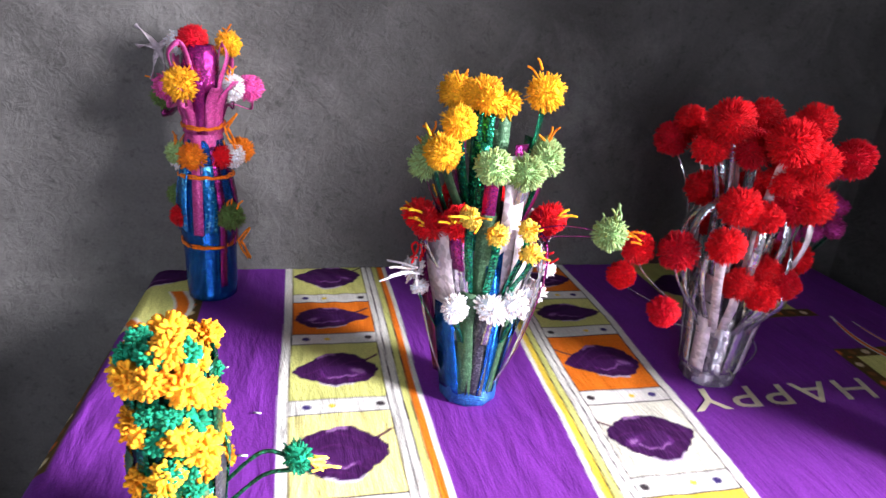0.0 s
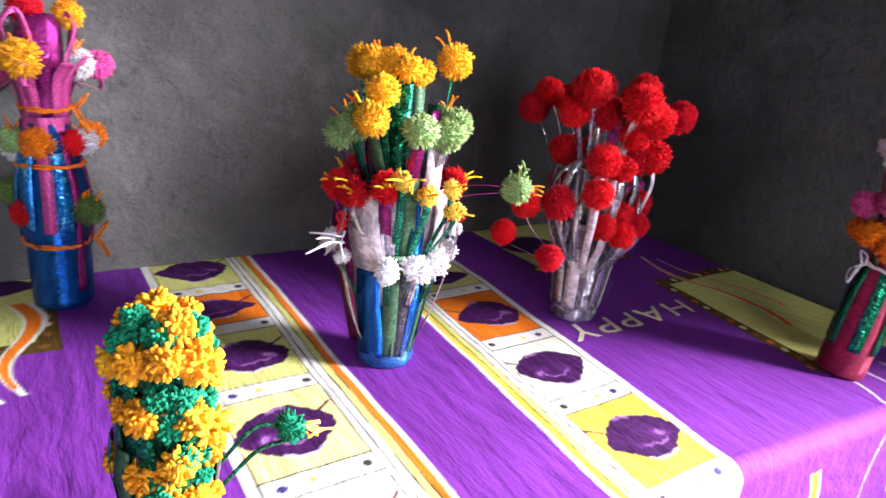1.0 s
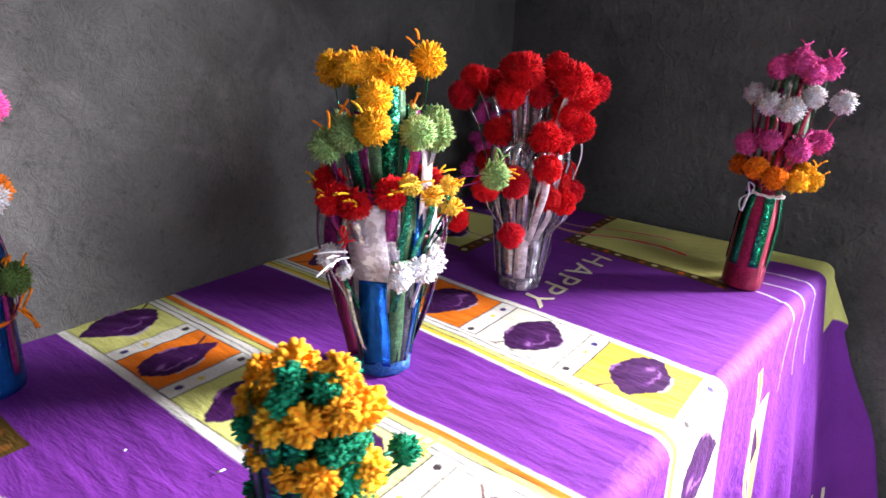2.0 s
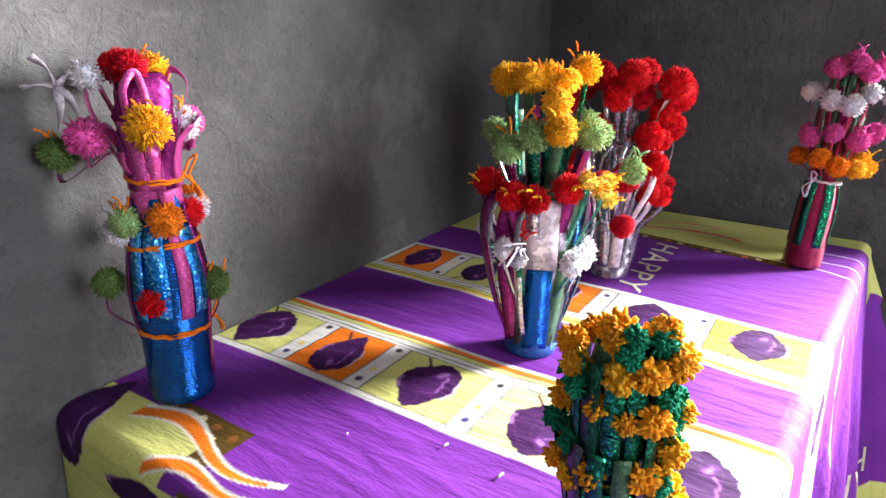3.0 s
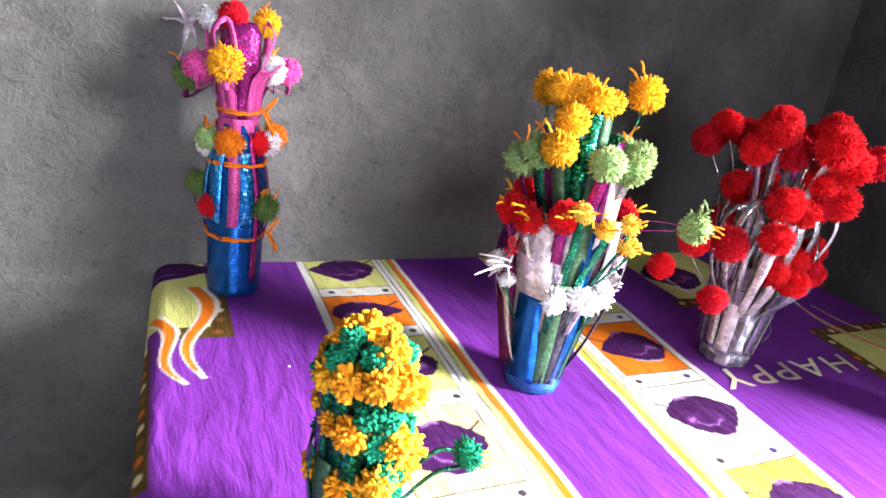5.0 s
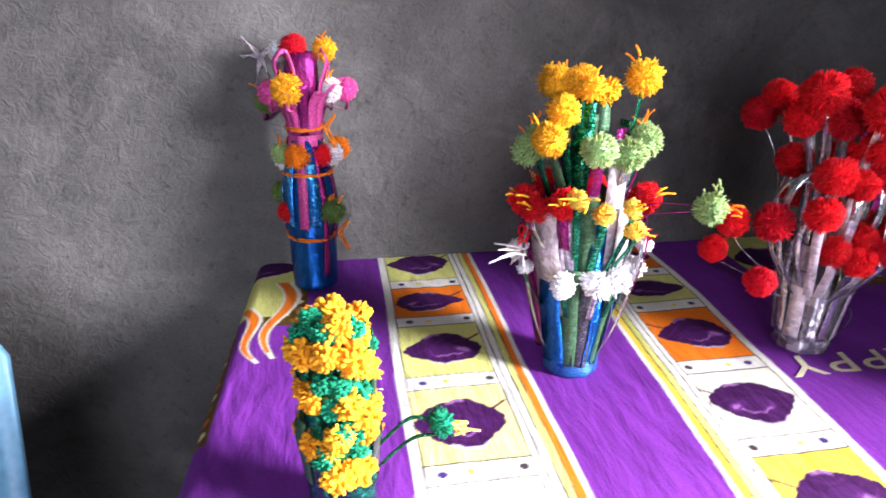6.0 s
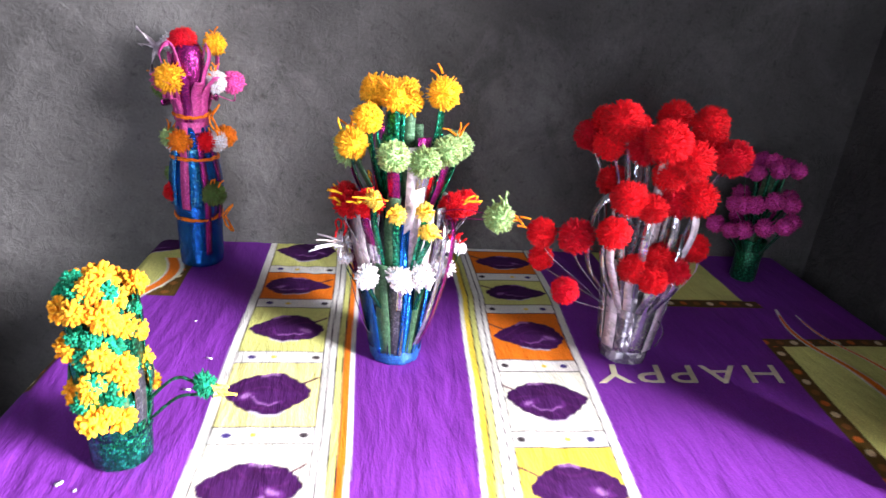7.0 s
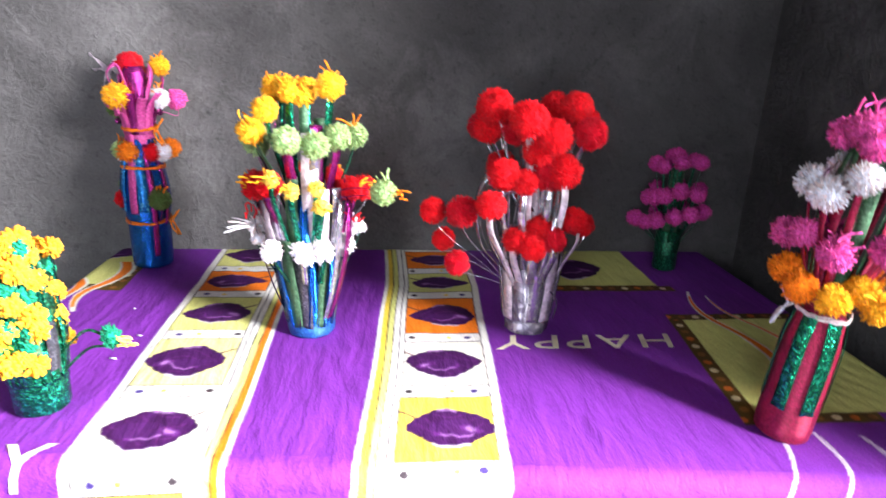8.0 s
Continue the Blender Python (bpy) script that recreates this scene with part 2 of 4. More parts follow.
def add_cord(bm, line, radius, sides=5, tip=1.0):
    rings = []
    for i, p in enumerate(line):
        d = (line[min(i + 1, len(line) - 1)] - line[max(i - 1, 0)]).normalized()
        s = d.orthogonal().normalized()
        t = d.cross(s)
        r = radius * (1 + (tip - 1) * i / (len(line) - 1))
        rings.append([bm.verts.new(p + (s * math.cos(2 * math.pi * k / sides) + t * math.sin(2 * math.pi * k / sides)) * r) for k in range(sides)])
    for a, b in zip(rings, rings[1:]):
        for i in range(sides):
            j = (i + 1) % sides
            bm.faces.new((a[i], a[j], b[j], b[i]))
    bm.faces.new(rings[-1])


def cord(points, radius, steps=6, sides=6):
    bm = bmesh.new()
    add_cord(bm, spline(points, steps), radius, sides)
    return bm


def pompom_mesh(name, radius, strands, thick, loose, seed, flat=1.0):
    """A ball of cut yarn: a lumpy core and many strand ends that stand out of it."""
    rng = random.Random(seed)
    verts, faces = [], []
    core = bmesh.new()
    bmesh.ops.create_icosphere(core, subdivisions=3, radius=radius * 0.74)
    for v in core.verts:
        v.co *= 1 + 0.16 * noise.noise(v.co * (2.2 / radius) + Vector((seed, 0, 0)))
        verts.append((v.co.x, v.co.y, v.co.z * flat))
    core.verts.index_update()
    faces += [tuple(v.index for v in f.verts) for f in core.faces]
    core.free()
    for _ in range(strands):
        z = rng.uniform(-1, 1)
        a = rng.uniform(0, 2 * math.pi)
        s = math.sqrt(1 - z * z)
        d = Vector((s * math.cos(a), s * math.sin(a), z))
        bend = Vector((rng.gauss(0, 1), rng.gauss(0, 1), rng.gauss(0, 1) - 0.5)) * loose
        lump = 1 + 0.13 * noise.noise(d * 1.9 + Vector((seed * 3.1, 0, 0)))
        reach = lump * rng.uniform(0.86, 1.06) if rng.random() > 0.12 else rng.uniform(1.03, 1.05 + 0.5 * loose)
        line = [d * radius * 0.45, (d * 0.78 + bend * 0.2) * radius, (d + bend * 0.35).normalized() * radius * reach]
        side = d.orthogonal().normalized()
        up = d.cross(side)
        first = len(verts)
        for k, p in enumerate(line):
            r = thick * (1.0, 1.0, 0.8)[k]
            for q in range(3):
                c = p + (side * math.cos(2.094 * q) + up * math.sin(2.094 * q)) * r
                verts.append((c.x, c.y, c.z * flat))
        for k in range(2):
            for q in range(3):
                a0, a1 = first + 3 * k + q, first + 3 * k + (q + 1) % 3
                faces.append((a0, a1, a1 + 3, a0 + 3))
        faces.append((first + 6, first + 7, first + 8))
    me = bpy.data.meshes.new(name)
    me.from_pydata(verts, [], faces)
    for p in me.polygons:
        p.use_smooth = True
    me.materials.append(RED)
    return me


def flower_mesh(name, radius, petals, thick, seed):
    """A flower of thick yarn loops: blunt, slightly flattened petals in all directions round a small core."""
    rng = random.Random(seed)
    bm = bmesh.new()
    bmesh.ops.create_icosphere(bm, subdivisions=2, radius=radius * 0.62)
    for k in range(petals):
        z = 1 - 2 * (k + 0.5) / petals
        a = 2.39996 * k + rng.uniform(-0.35, 0.35)
        s = math.sqrt(1 - z * z)
        d = (Vector((s * math.cos(a), s * math.sin(a), z)) + Vector((rng.gauss(0, 0.16), rng.gauss(0, 0.16), rng.gauss(0, 0.16)))).normalized()
        side = d.orthogonal().normalized()
        side = (Matrix.Rotation(rng.uniform(0, 3.14), 3, d) @ side).normalized()
        up = d.cross(side)
        bend = side * rng.gauss(0, 0.16) + up * rng.gauss(0, 0.16)
        reach = radius * rng.uniform(0.80, 1.06)
        rings = []
        for t, w in ((0.25, 0.7), (0.6, 1.0), (0.85, 1.15), (0.98, 0.75)):
            c = (d * t + bend * t * t) * reach
            rings.append([bm.verts.new(c + (side * math.cos(1.0472 * q) * 1.25 + up * math.sin(1.0472 * q) * 0.8) * thick * w) for q in range(6)])
        for a0, b0 in zip(rings, rings[1:]):
            for q in range(6):
                bm.faces.new((a0[q], a0[(q + 1) % 6], b0[(q + 1) % 6], b0[q]))
        bm.faces.new(rings[-1])
    me = bpy.data.meshes.new(name)
    bm.to_mesh(me)
    bm.free()
    for p in me.polygons:
        p.use_smooth = True
    me.materials.append(RED)
    return me


DENSE = [pompom_mesh("dense_pompom", 0.0275, 1050, 0.00085, 0.15, s) for s in (1, 2, 3)]
SHAGGY = [pompom_mesh("shaggy_pompom", 0.0222, 620, 0.00105, 0.28, s) for s in (4, 5, 6)]
PETAL = [pompom_mesh("petal_pompom", 0.0205, 260, 0.0017, 0.38, s, 0.8) for s in (7, 8, 9)]
LOOPED = [flower_mesh("looped_flower", 0.0190, 110, 0.0021, s) for s in (12, 13, 14)]
SMALL = [pompom_mesh("small_pompom", 0.018, 360, 0.0010, 0.2, s) for s in (10, 11)]
turns = random.Random(77)


def pompom(parent, at, kind, material, label, size=1.0):
    ob = new("pompom", turns.choice(kind))
    ob.parent = parent
    ob.location = at
    ob.rotation_euler = [turns.uniform(0, 6.28) for _ in range(3)]
    k = size * turns.uniform(0.93, 1.07)
    ob.scale = (k, k, k)
    ob.material_slots[0].link = "OBJECT"
    ob.material_slots[0].material = material
    return tagged(ob, label)


def tuft(parent, at, material, label, count=6, length=0.028, seed=0, lean=(0, 0, 1)):
    """A few loose yarn ends on a flower."""
    rng = random.Random(seed)
    bm = bmesh.new()
    for _ in range(count):
        d = (Vector(lean) + Vector((rng.gauss(0, 0.55), rng.gauss(0, 0.55), rng.gauss(0, 0.35)))).normalized()
        p = Vector((rng.gauss(0, 0.006), rng.gauss(0, 0.006), rng.gauss(0, 0.004)))
        bend = Vector((rng.gauss(0, 0.3), rng.gauss(0, 0.3), -0.15)) * length
        add_cord(bm, spline([p, p + d * length * 0.6, p + d * length + bend * 0.6], 3), 0.0017, 5, 0.8)
    ob = part("yarn_tuft", bm, material, parent, label)
    ob.location = at
    near = [c for c in parent.children if c.name.startswith("pompom") and (c.location - Vector(at)).length < 0.03]
    if near:
        flower = min(near, key=lambda c: (c.location - Vector(at)).length)
        ob.parent = flower
        ob.matrix_parent_inverse = flower.matrix_basis.inverted()
    return ob


def polar(angle, r, z):
    return Vector((r * math.cos(radians(angle)), r * math.sin(radians(angle)), z))


def stem_to(parent, target, material, width, base_r, base_z, label="", bow=0.018, thick=0.0009):
    """A strip that leaves the vase at its rim and bows out to a flower."""
    t = Vector(target)
    flat = Vector((t.x, t.y, 0))
    out = flat.normalized() if flat.length > 1e-4 else Vector((1, 0, 0))
    foot = out * base_r + Vector((0, 0, base_z))
    low = foot.lerp(t, 0.35) + out * bow * 0.4
    high = foot.lerp(t, 0.75) + out * bow
    return part("strip", ribbon([foot, low, high, t], width, thick), material, parent, label)


def vase(x, y, label, group="flower vases on the table", lean=(0, 0)):
    ob = new("flower_vase")
    ob.location = (x, y, 0.7505)
    ob.rotation_euler = (radians(lean[0]), radians(lean[1]), 0)
    return tagged(ob, label, "vase", group)


# ---- room ----
WALL_Y, WALL_X, LEFT_X, FRONT_Y, TOP = 1.375, 1.33, -2.4, -2.0, 2.8
OUTER_X, JAMB_Y = WALL_X + 0.15, 0.12
bm = bmesh.new()
add_box(bm, (LEFT_X - 0.15, WALL_Y, 0), (OUTER_X, WALL_Y + 0.2, TOP))
structure("wall_back", bm, WALL, "bare dark grey cement plaster wall with pale scuffs")
bm = bmesh.new()
add_box(bm, (WALL_X, JAMB_Y, 0), (OUTER_X, WALL_Y, TOP))
add_box(bm, (WALL_X, -1.1, 2.15), (OUTER_X, JAMB_Y, TOP))
add_box(bm, (WALL_X, FRONT_Y, 0), (OUTER_X, -1.1, TOP))
add_box(bm, (WALL_X, -1.1, 0), (OUTER_X, JAMB_Y, 0.55))
structure("wall_right", bm, WALL, "bare dark cement wall with a low wide window opening")
bm = bmesh.new()
add_box(bm, (LEFT_X - 0.15, FRONT_Y, 0), (LEFT_X, WALL_Y, TOP))
structure("wall_left", bm, WALL, "bare dark grey cement wall")
# Unseen wall; its opening is added for the fill lamp.
bm = bmesh.new()
add_box(bm, (LEFT_X - 0.15, FRONT_Y - 0.2, 0), (-1.0, FRONT_Y, TOP))
add_box(bm, (0.2, FRONT_Y - 0.2, 0), (OUTER_X, FRONT_Y, TOP))
add_box(bm, (-1.0, FRONT_Y - 0.2, 0), (0.2, FRONT_Y, 0.95))
add_box(bm, (-1.0, FRONT_Y - 0.2, 2.05), (0.2, FRONT_Y, TOP))
structure("wall_front", bm, WALL, "bare cement wall, unseen, with an opening added for the fill lamp")
bm = bmesh.new()
add_box(bm, (LEFT_X - 0.15, FRONT_Y - 0.2, -0.1), (2.75, WALL_Y + 0.2, 0))
structure("floor", bm, FLOOR, "worn grey cement floor")
bm = bmesh.new()
add_box(bm, (LEFT_X - 0.15, FRONT_Y - 0.2, TOP), (2.75, WALL_Y + 0.2, TOP + 0.12))
structure("ceiling", bm, CEILING, "plain cement ceiling")
# Unseen outer wall with an opening, added to frame the lamp on the right.
bm = bmesh.new()
add_box(bm, (2.6, FRONT_Y - 0.2, 0), (2.75, -1.55, TOP))
add_box(bm, (2.6, -0.25, 0), (2.75, WALL_Y + 0.2, TOP))
add_box(bm, (2.6, -1.55, 0), (2.75, -0.25, 0.8))
add_box(bm, (2.6, -1.55, 2.6), (2.75, -0.25, TOP))
add_box(bm, (OUTER_X, WALL_Y, 0), (2.6, WALL_Y + 0.2, TOP))
add_box(bm, (OUTER_X, FRONT_Y - 0.2, 0), (2.6, FRONT_Y, TOP))
structure("wall_porch", bm, WALL, "unseen cement wall added round the side lamp, with a wide opening")

# ---- table and its cloth ----
X1, TABLE_Z = 1.215, 0.75


def left_edge(v):
    """The table stands slightly askew to the wall."""
    return -0.258 - 0.045 * (1.35 - v)


def front_edge(u):
    return 0.553 - 0.085 * (u + 0.04)


table = tagged(new("table"), "dark wooden table hidden under a printed cloth", "table")
bm = bmesh.new()
corners = [(left_edge(0.58) + 0.012, front_edge(-0.29) + 0.012), (X1 - 0.012, front_edge(X1) + 0.012), (X1 - 0.012, 1.366), (left_edge(1.366) + 0.012, 1.366)]
lower, upper = ([bm.verts.new((x, y, z)) for x, y in corners] for z in (0.71, 0.742))
bm.faces.new(lower[::-1])
bm.faces.new(upper)
for i in range(4):
    bm.faces.new((lower[i], lower[(i + 1) % 4], upper[(i + 1) % 4], upper[i]))
bmesh.ops.bevel(bm, geom=bm.edges[:], offset=0.008, segments=2, affect="EDGES")
part("tabletop", bm, WOOD, table)
for lx in (-0.19, X1 - 0.08):
    for ly in (front_edge(lx) + 0.08, 1.29):
        bm = bmesh.new()
        add_box(bm, (lx - 0.03, ly - 0.03, 0.0), (lx + 0.03, ly + 0.03, 0.71), 0.005)
        part("leg", bm, WOOD, table)


def drape(u, v, lift=0.0):
    """Where a point of the flat cloth lies: on the table, round its edge and down."""
    cu, cv = np.clip(u, left_edge(v), X1), np.maximum(v, front_edge(np.clip(u, -0.29, X1)))
    dx, dy = u - cu, v - cv
    over = np.hypot(dx, dy)
    safe = np.maximum(over, 1e-9)
    nx, ny = dx / safe, dy / safe
    bend = 0.028
    a = np.minimum(over / bend, math.pi / 2)
    hang = np.maximum(over - bend * math.pi / 2, 0)
    along = u * (np.abs(ny) > 0.5) + v * (np.abs(nx) >= 0.5)
    fold = 0.5 + 0.5 * np.sin(along * 21 + 1.3 * np.sin(along * 9)) + 0.35 * np.sin(along * 47 + 1.0)
    corner = np.minimum(np.abs(nx), np.abs(ny)) * 1.4
    hor = (bend + lift) * np.sin(a) + hang * (0.035 + 0.06 * fold * np.minimum(hang * 3, 1) + 0.48 * corner)
    flare = np.clip((cu - 0.80) / 0.35, 0, 1) ** 2 * np.clip(-ny, 0, 1)
    hor = hor + hang * 0.13 * flare
    hor = np.where(nx > 0.3, np.minimum(hor, 0.065 + 0.03 * np.sin(v * 14) ** 2), hor)
    down = bend * (1 - np.cos(a)) + hang
    wrinkle = 0.0011 * np.sin(u * 23 + 3 * np.sin(v * 11)) * np.sin(v * 17 + 2 * np.sin(u * 7)) + 0.0003 * np.sin(u * 95 + v * 28 + 4 * np.sin(v * 15) + 3 * np.sin(u * 19)) + 0.0006 * np.sin(u * 150 + v * 60 + 5 * np.sin(v * 9 + u * 6)) * np.clip(np.sin(u * 9 + 1.0) * np.sin(v * 6 + 0.5), 0, 1)
    z = TABLE_Z - down + lift * np.cos(a) + wrinkle * (over < 1e-6) - 0.0008
    return cu + nx * hor, cv + ny * hor, np.maximum(z, 0.012)


def mix_in(rgb, mask, colour):
    rgb[mask] = colour


def lumpy(u, v, cu, cv, a, b, seed, point):
    """An uneven leaf-like blot: below 1 inside."""
    x, y = (u - cu) / a, (v - cv) / b
    th = np.arctan2(y, x)
    edge = 1 + 0.05 * np.sin(3 * th + seed) + 0.025 * np.sin(7 * th + 2.1 * seed) + 0.02 * np.sin(17 * th + seed)
    pinch = 1 + 1.1 * np.clip(x * point, 0, 1) ** 2 + 0.15 * np.clip(-x * point, 0, 1) ** 2
    return np.hypot(x, y * pinch) / edge


PURPLE, LEAF = (0.176, 0.028, 0.302), (0.046, 0.005, 0.068)
SUN, FLAME, LIME, CREAM = (0.88, 0.64, 0.07), (0.86, 0.20, 0.012), (0.70, 0.70, 0.22), (0.82, 0.80, 0.66)
BUTTER = (0.86, 0.78, 0.30)
INK, CHALK, BROWN = (0.04, 0.03, 0.035), (0.80, 0.78, 0.72), (0.10, 0.055, 0.008)
ROWS_LEFT = [1.425, 1.229, 1.077, 0.891, 0.698, 0.505, 0.31, 0.12, -0.07, -0.26]
ROWS_RIGHT = [1.375, 1.217, 1.070, 0.870, 0.684, 0.495, 0.30, 0.11, -0.08, -0.27]
PANEL_LEFT = [LIME, FLAME, LIME, BUTTER, CREAM, SUN, FLAME, LIME, SUN]
PANEL_RIGHT = [FLAME, LIME, FLAME, CREAM, SUN, CREAM, FLAME, LIME, SUN]


def leaf_print(rgb_all, u_all, v_all, cu, cv, a, b, seed, point, stem):
    near = np.flatnonzero((np.abs(u_all - cu) < 1.7 * a) & (np.abs(v_all - cv) < 1.7 * b))
    if not len(near):
        return
    rgb, u, v = rgb_all[near], u_all[near], v_all[near]
    d = lumpy(u, v, cu, cv, a, b, seed, point)
    if stem is not None:
        su, sv = stem
        k = np.clip((u - cu) / (su - cu), 0, 1)
        bow = cv + (sv - cv) * k ** 1.4
        mix_in(rgb, (np.abs(v - bow) < 0.0028) & (k > 0.55) & (k < 1), (0.10, 0.03, 0.05))
    mix_in(rgb, d < 1, LEAF)
    vein = np.sin((v - cv) * 260 + 7 * np.sin((u - cu) * 38 + seed) + seed)
    mix_in(rgb, (d < 0.82) & (vein > 0.88), (0.075, 0.010, 0.095))
    # Highlights drawn into the leaf's colour: violet and pale arcs, blot and rim.
    x, y = (u - cu) / a * point, (v - cv) / b
    wave = 0.05 * np.sin(9 * x + seed) + 0.03 * np.sin(23 * x + 2 * seed)
    fold = np.hypot(x - 0.15 * math.sin(3 * seed), 1.15 * (y + 0.05)) + wave
    violet, pale = (0.105, 0.016, 0.150), (0.30, 0.13, 0.36)
    mix_in(rgb, (d < 0.9) & (fold < 0.50) & (y < 0.25 + 0.2 * math.sin(seed)), (0.060, 0.008, 0.090))
    mix_in(rgb, (np.abs(fold - 0.52) < 0.075) & (y < -0.05) & (x < 0.35), violet)
    mix_in(rgb, (np.abs(fold - 0.53) < 0.032) & (y < -0.16) & (x < 0.22), pale)
    blot = np.hypot((x + 0.52) / 0.24, (y - 0.5 * x - 0.10) / 0.20) + 3 * wave
    mix_in(rgb, (d < 0.93) & (blot < 1), violet)
    mix_in(rgb, (d < 0.93) & (blot < 0.55), pale)
    mix_in(rgb, (d > 0.86) & (d < 0.99) & (y > 0.3) & (np.abs(x + 0.2 * math.cos(seed)) < 0.22), pale)
    mix_in(rgb, (d >= 0.97) & (d < 1.05) & (y < -0.45) & (np.abs(x) < 0.4), (0.62, 0.50, 0.66))
    rgb_all[near] = rgb


def strip_print(rgb_all, u_all, v_all, rows, panels, mirror):
    """One printed band: side stripes, panels with a leaf each, rows of dots between."""
    band = np.flatnonzero((u_all > -0.10) & (u_all < 0.25) if mirror < 0 else (u_all > 0.28) & (u_all < 0.66))
    rgb, u, v = rgb_all[band], u_all[band], v_all[band]
    def edge_at(y):
        """The band's inner edge; the cloth lies slightly askew."""
        return 0.167 + 0.012 * (y - 0.6) if mirror < 0 else 0.330 + 0.078 * (np.clip(y, 0.4, 1.12) - 0.55)

    def place(m_at, y):
        return edge_at(y) + mirror * (m_at - 0.072) * 0.907

    m = 0.072 + ((u - edge_at(v)) * mirror + 0.0015 * np.sin(v * 13 + mirror)) / 0.907
    inside = (m > 0.072) & (m < 0.298)
    mix_in(rgb, inside, CHALK)
    for lo, hi, col in ((0.080, 0.091, FLAME if mirror < 0 else SUN), (0.091, 0.0935, INK), (0.0935, 0.104, LIME), (0.104, 0.106, INK), (0.117, 0.1195, INK), (0.128, 0.130, INK), (0.281, 0.2835, INK)):
        mix_in(rgb, (m > lo) & (m < hi), col)
    field = (m > 0.130) & (m < 0.281)
    for k, (back, near) in enumerate(zip(rows, rows[1:])):
        lo, hi = near + 0.017, back - 0.017
        mix_in(rgb, field & (v > lo) & (v < hi), panels[k])
        for line in (lo, hi):
            mix_in(rgb, field & (np.abs(v - line) < 0.0013), INK)
        mid = (lo + hi) / 2
        cu = place(0.208, mid)
        seed = 1.7 * k + (0.9 if mirror > 0 else 0.0)
        stem = (place(0.132, mid), 0.35 * hi + 0.65 * (hi + lo) / 2 + 0.012)
        leaf_print(rgb, u, v, cu, (lo + hi) / 2 - 0.001, 0.064, (hi - lo) * (0.31 + 0.03 * math.sin(3 * k)), seed, 1 if k % 2 else -1, stem)
        for dm, col, r in ((0.143, INK, 0.0065), (0.218, SUN, 0.005), (0.256, (0.05, 0.03, 0.16), 0.0065)):
            mix_in(rgb, np.hypot(u - place(dm, near), (v - near) * 1.1) < r, col)
    rgb_all[band] = rgb


def rect(u, v, a, b, c, d):
    return (u > a) & (u < b) & (v > c) & (v < d)


def film_edge(rgb, u, v, a, b, c, d, along):
    mix_in(rgb, rect(u, v, a, b, c, d), BROWN)
    s = u if along == "u" else v
    mid = (c + d) / 2 if along == "u" else (a + b) / 2
    across = (v if along == "u" else u) - mid
    k = np.floor(s / 0.03)
    hole = np.hypot(s - (k + 0.5) * 0.03, across) < 0.0075
    box = rect(u, v, a, b, c, d)
    mix_in(rgb, box & hole, (0.25, 0.10, 0.02))
    mix_in(rgb, box & hole & (np.mod(k, 3) == 0), (0.75, 0.62, 0.35))
    mix_in(rgb, box & hole & (np.mod(k, 3) == 1), (0.6, 0.14, 0.02))


def ribbon_print(rgb, u, v, start, end, sway, width, col):
    """A waving printed streamer between two points, tapering to its end."""
    ax, ay = start
    ex, ey = end[0] - ax, end[1] - ay
    ln = math.hypot(ex, ey)
    t = ((u - ax) * ex + (v - ay) * ey) / ln ** 2
    off = ((u - ax) * -ey + (v - ay) * ex) / ln - sway * np.sin(t * 2 * math.pi)
    w = width * np.clip(1.25 - t, 0, 1)
    mix_in(rgb, (t > 0) & (t < 1) & (np.abs(off) < w), CREAM)
    mix_in(rgb, (t > 0) & (t < 0.93) & (np.abs(off + 0.1 * w) < w * 0.62), col)


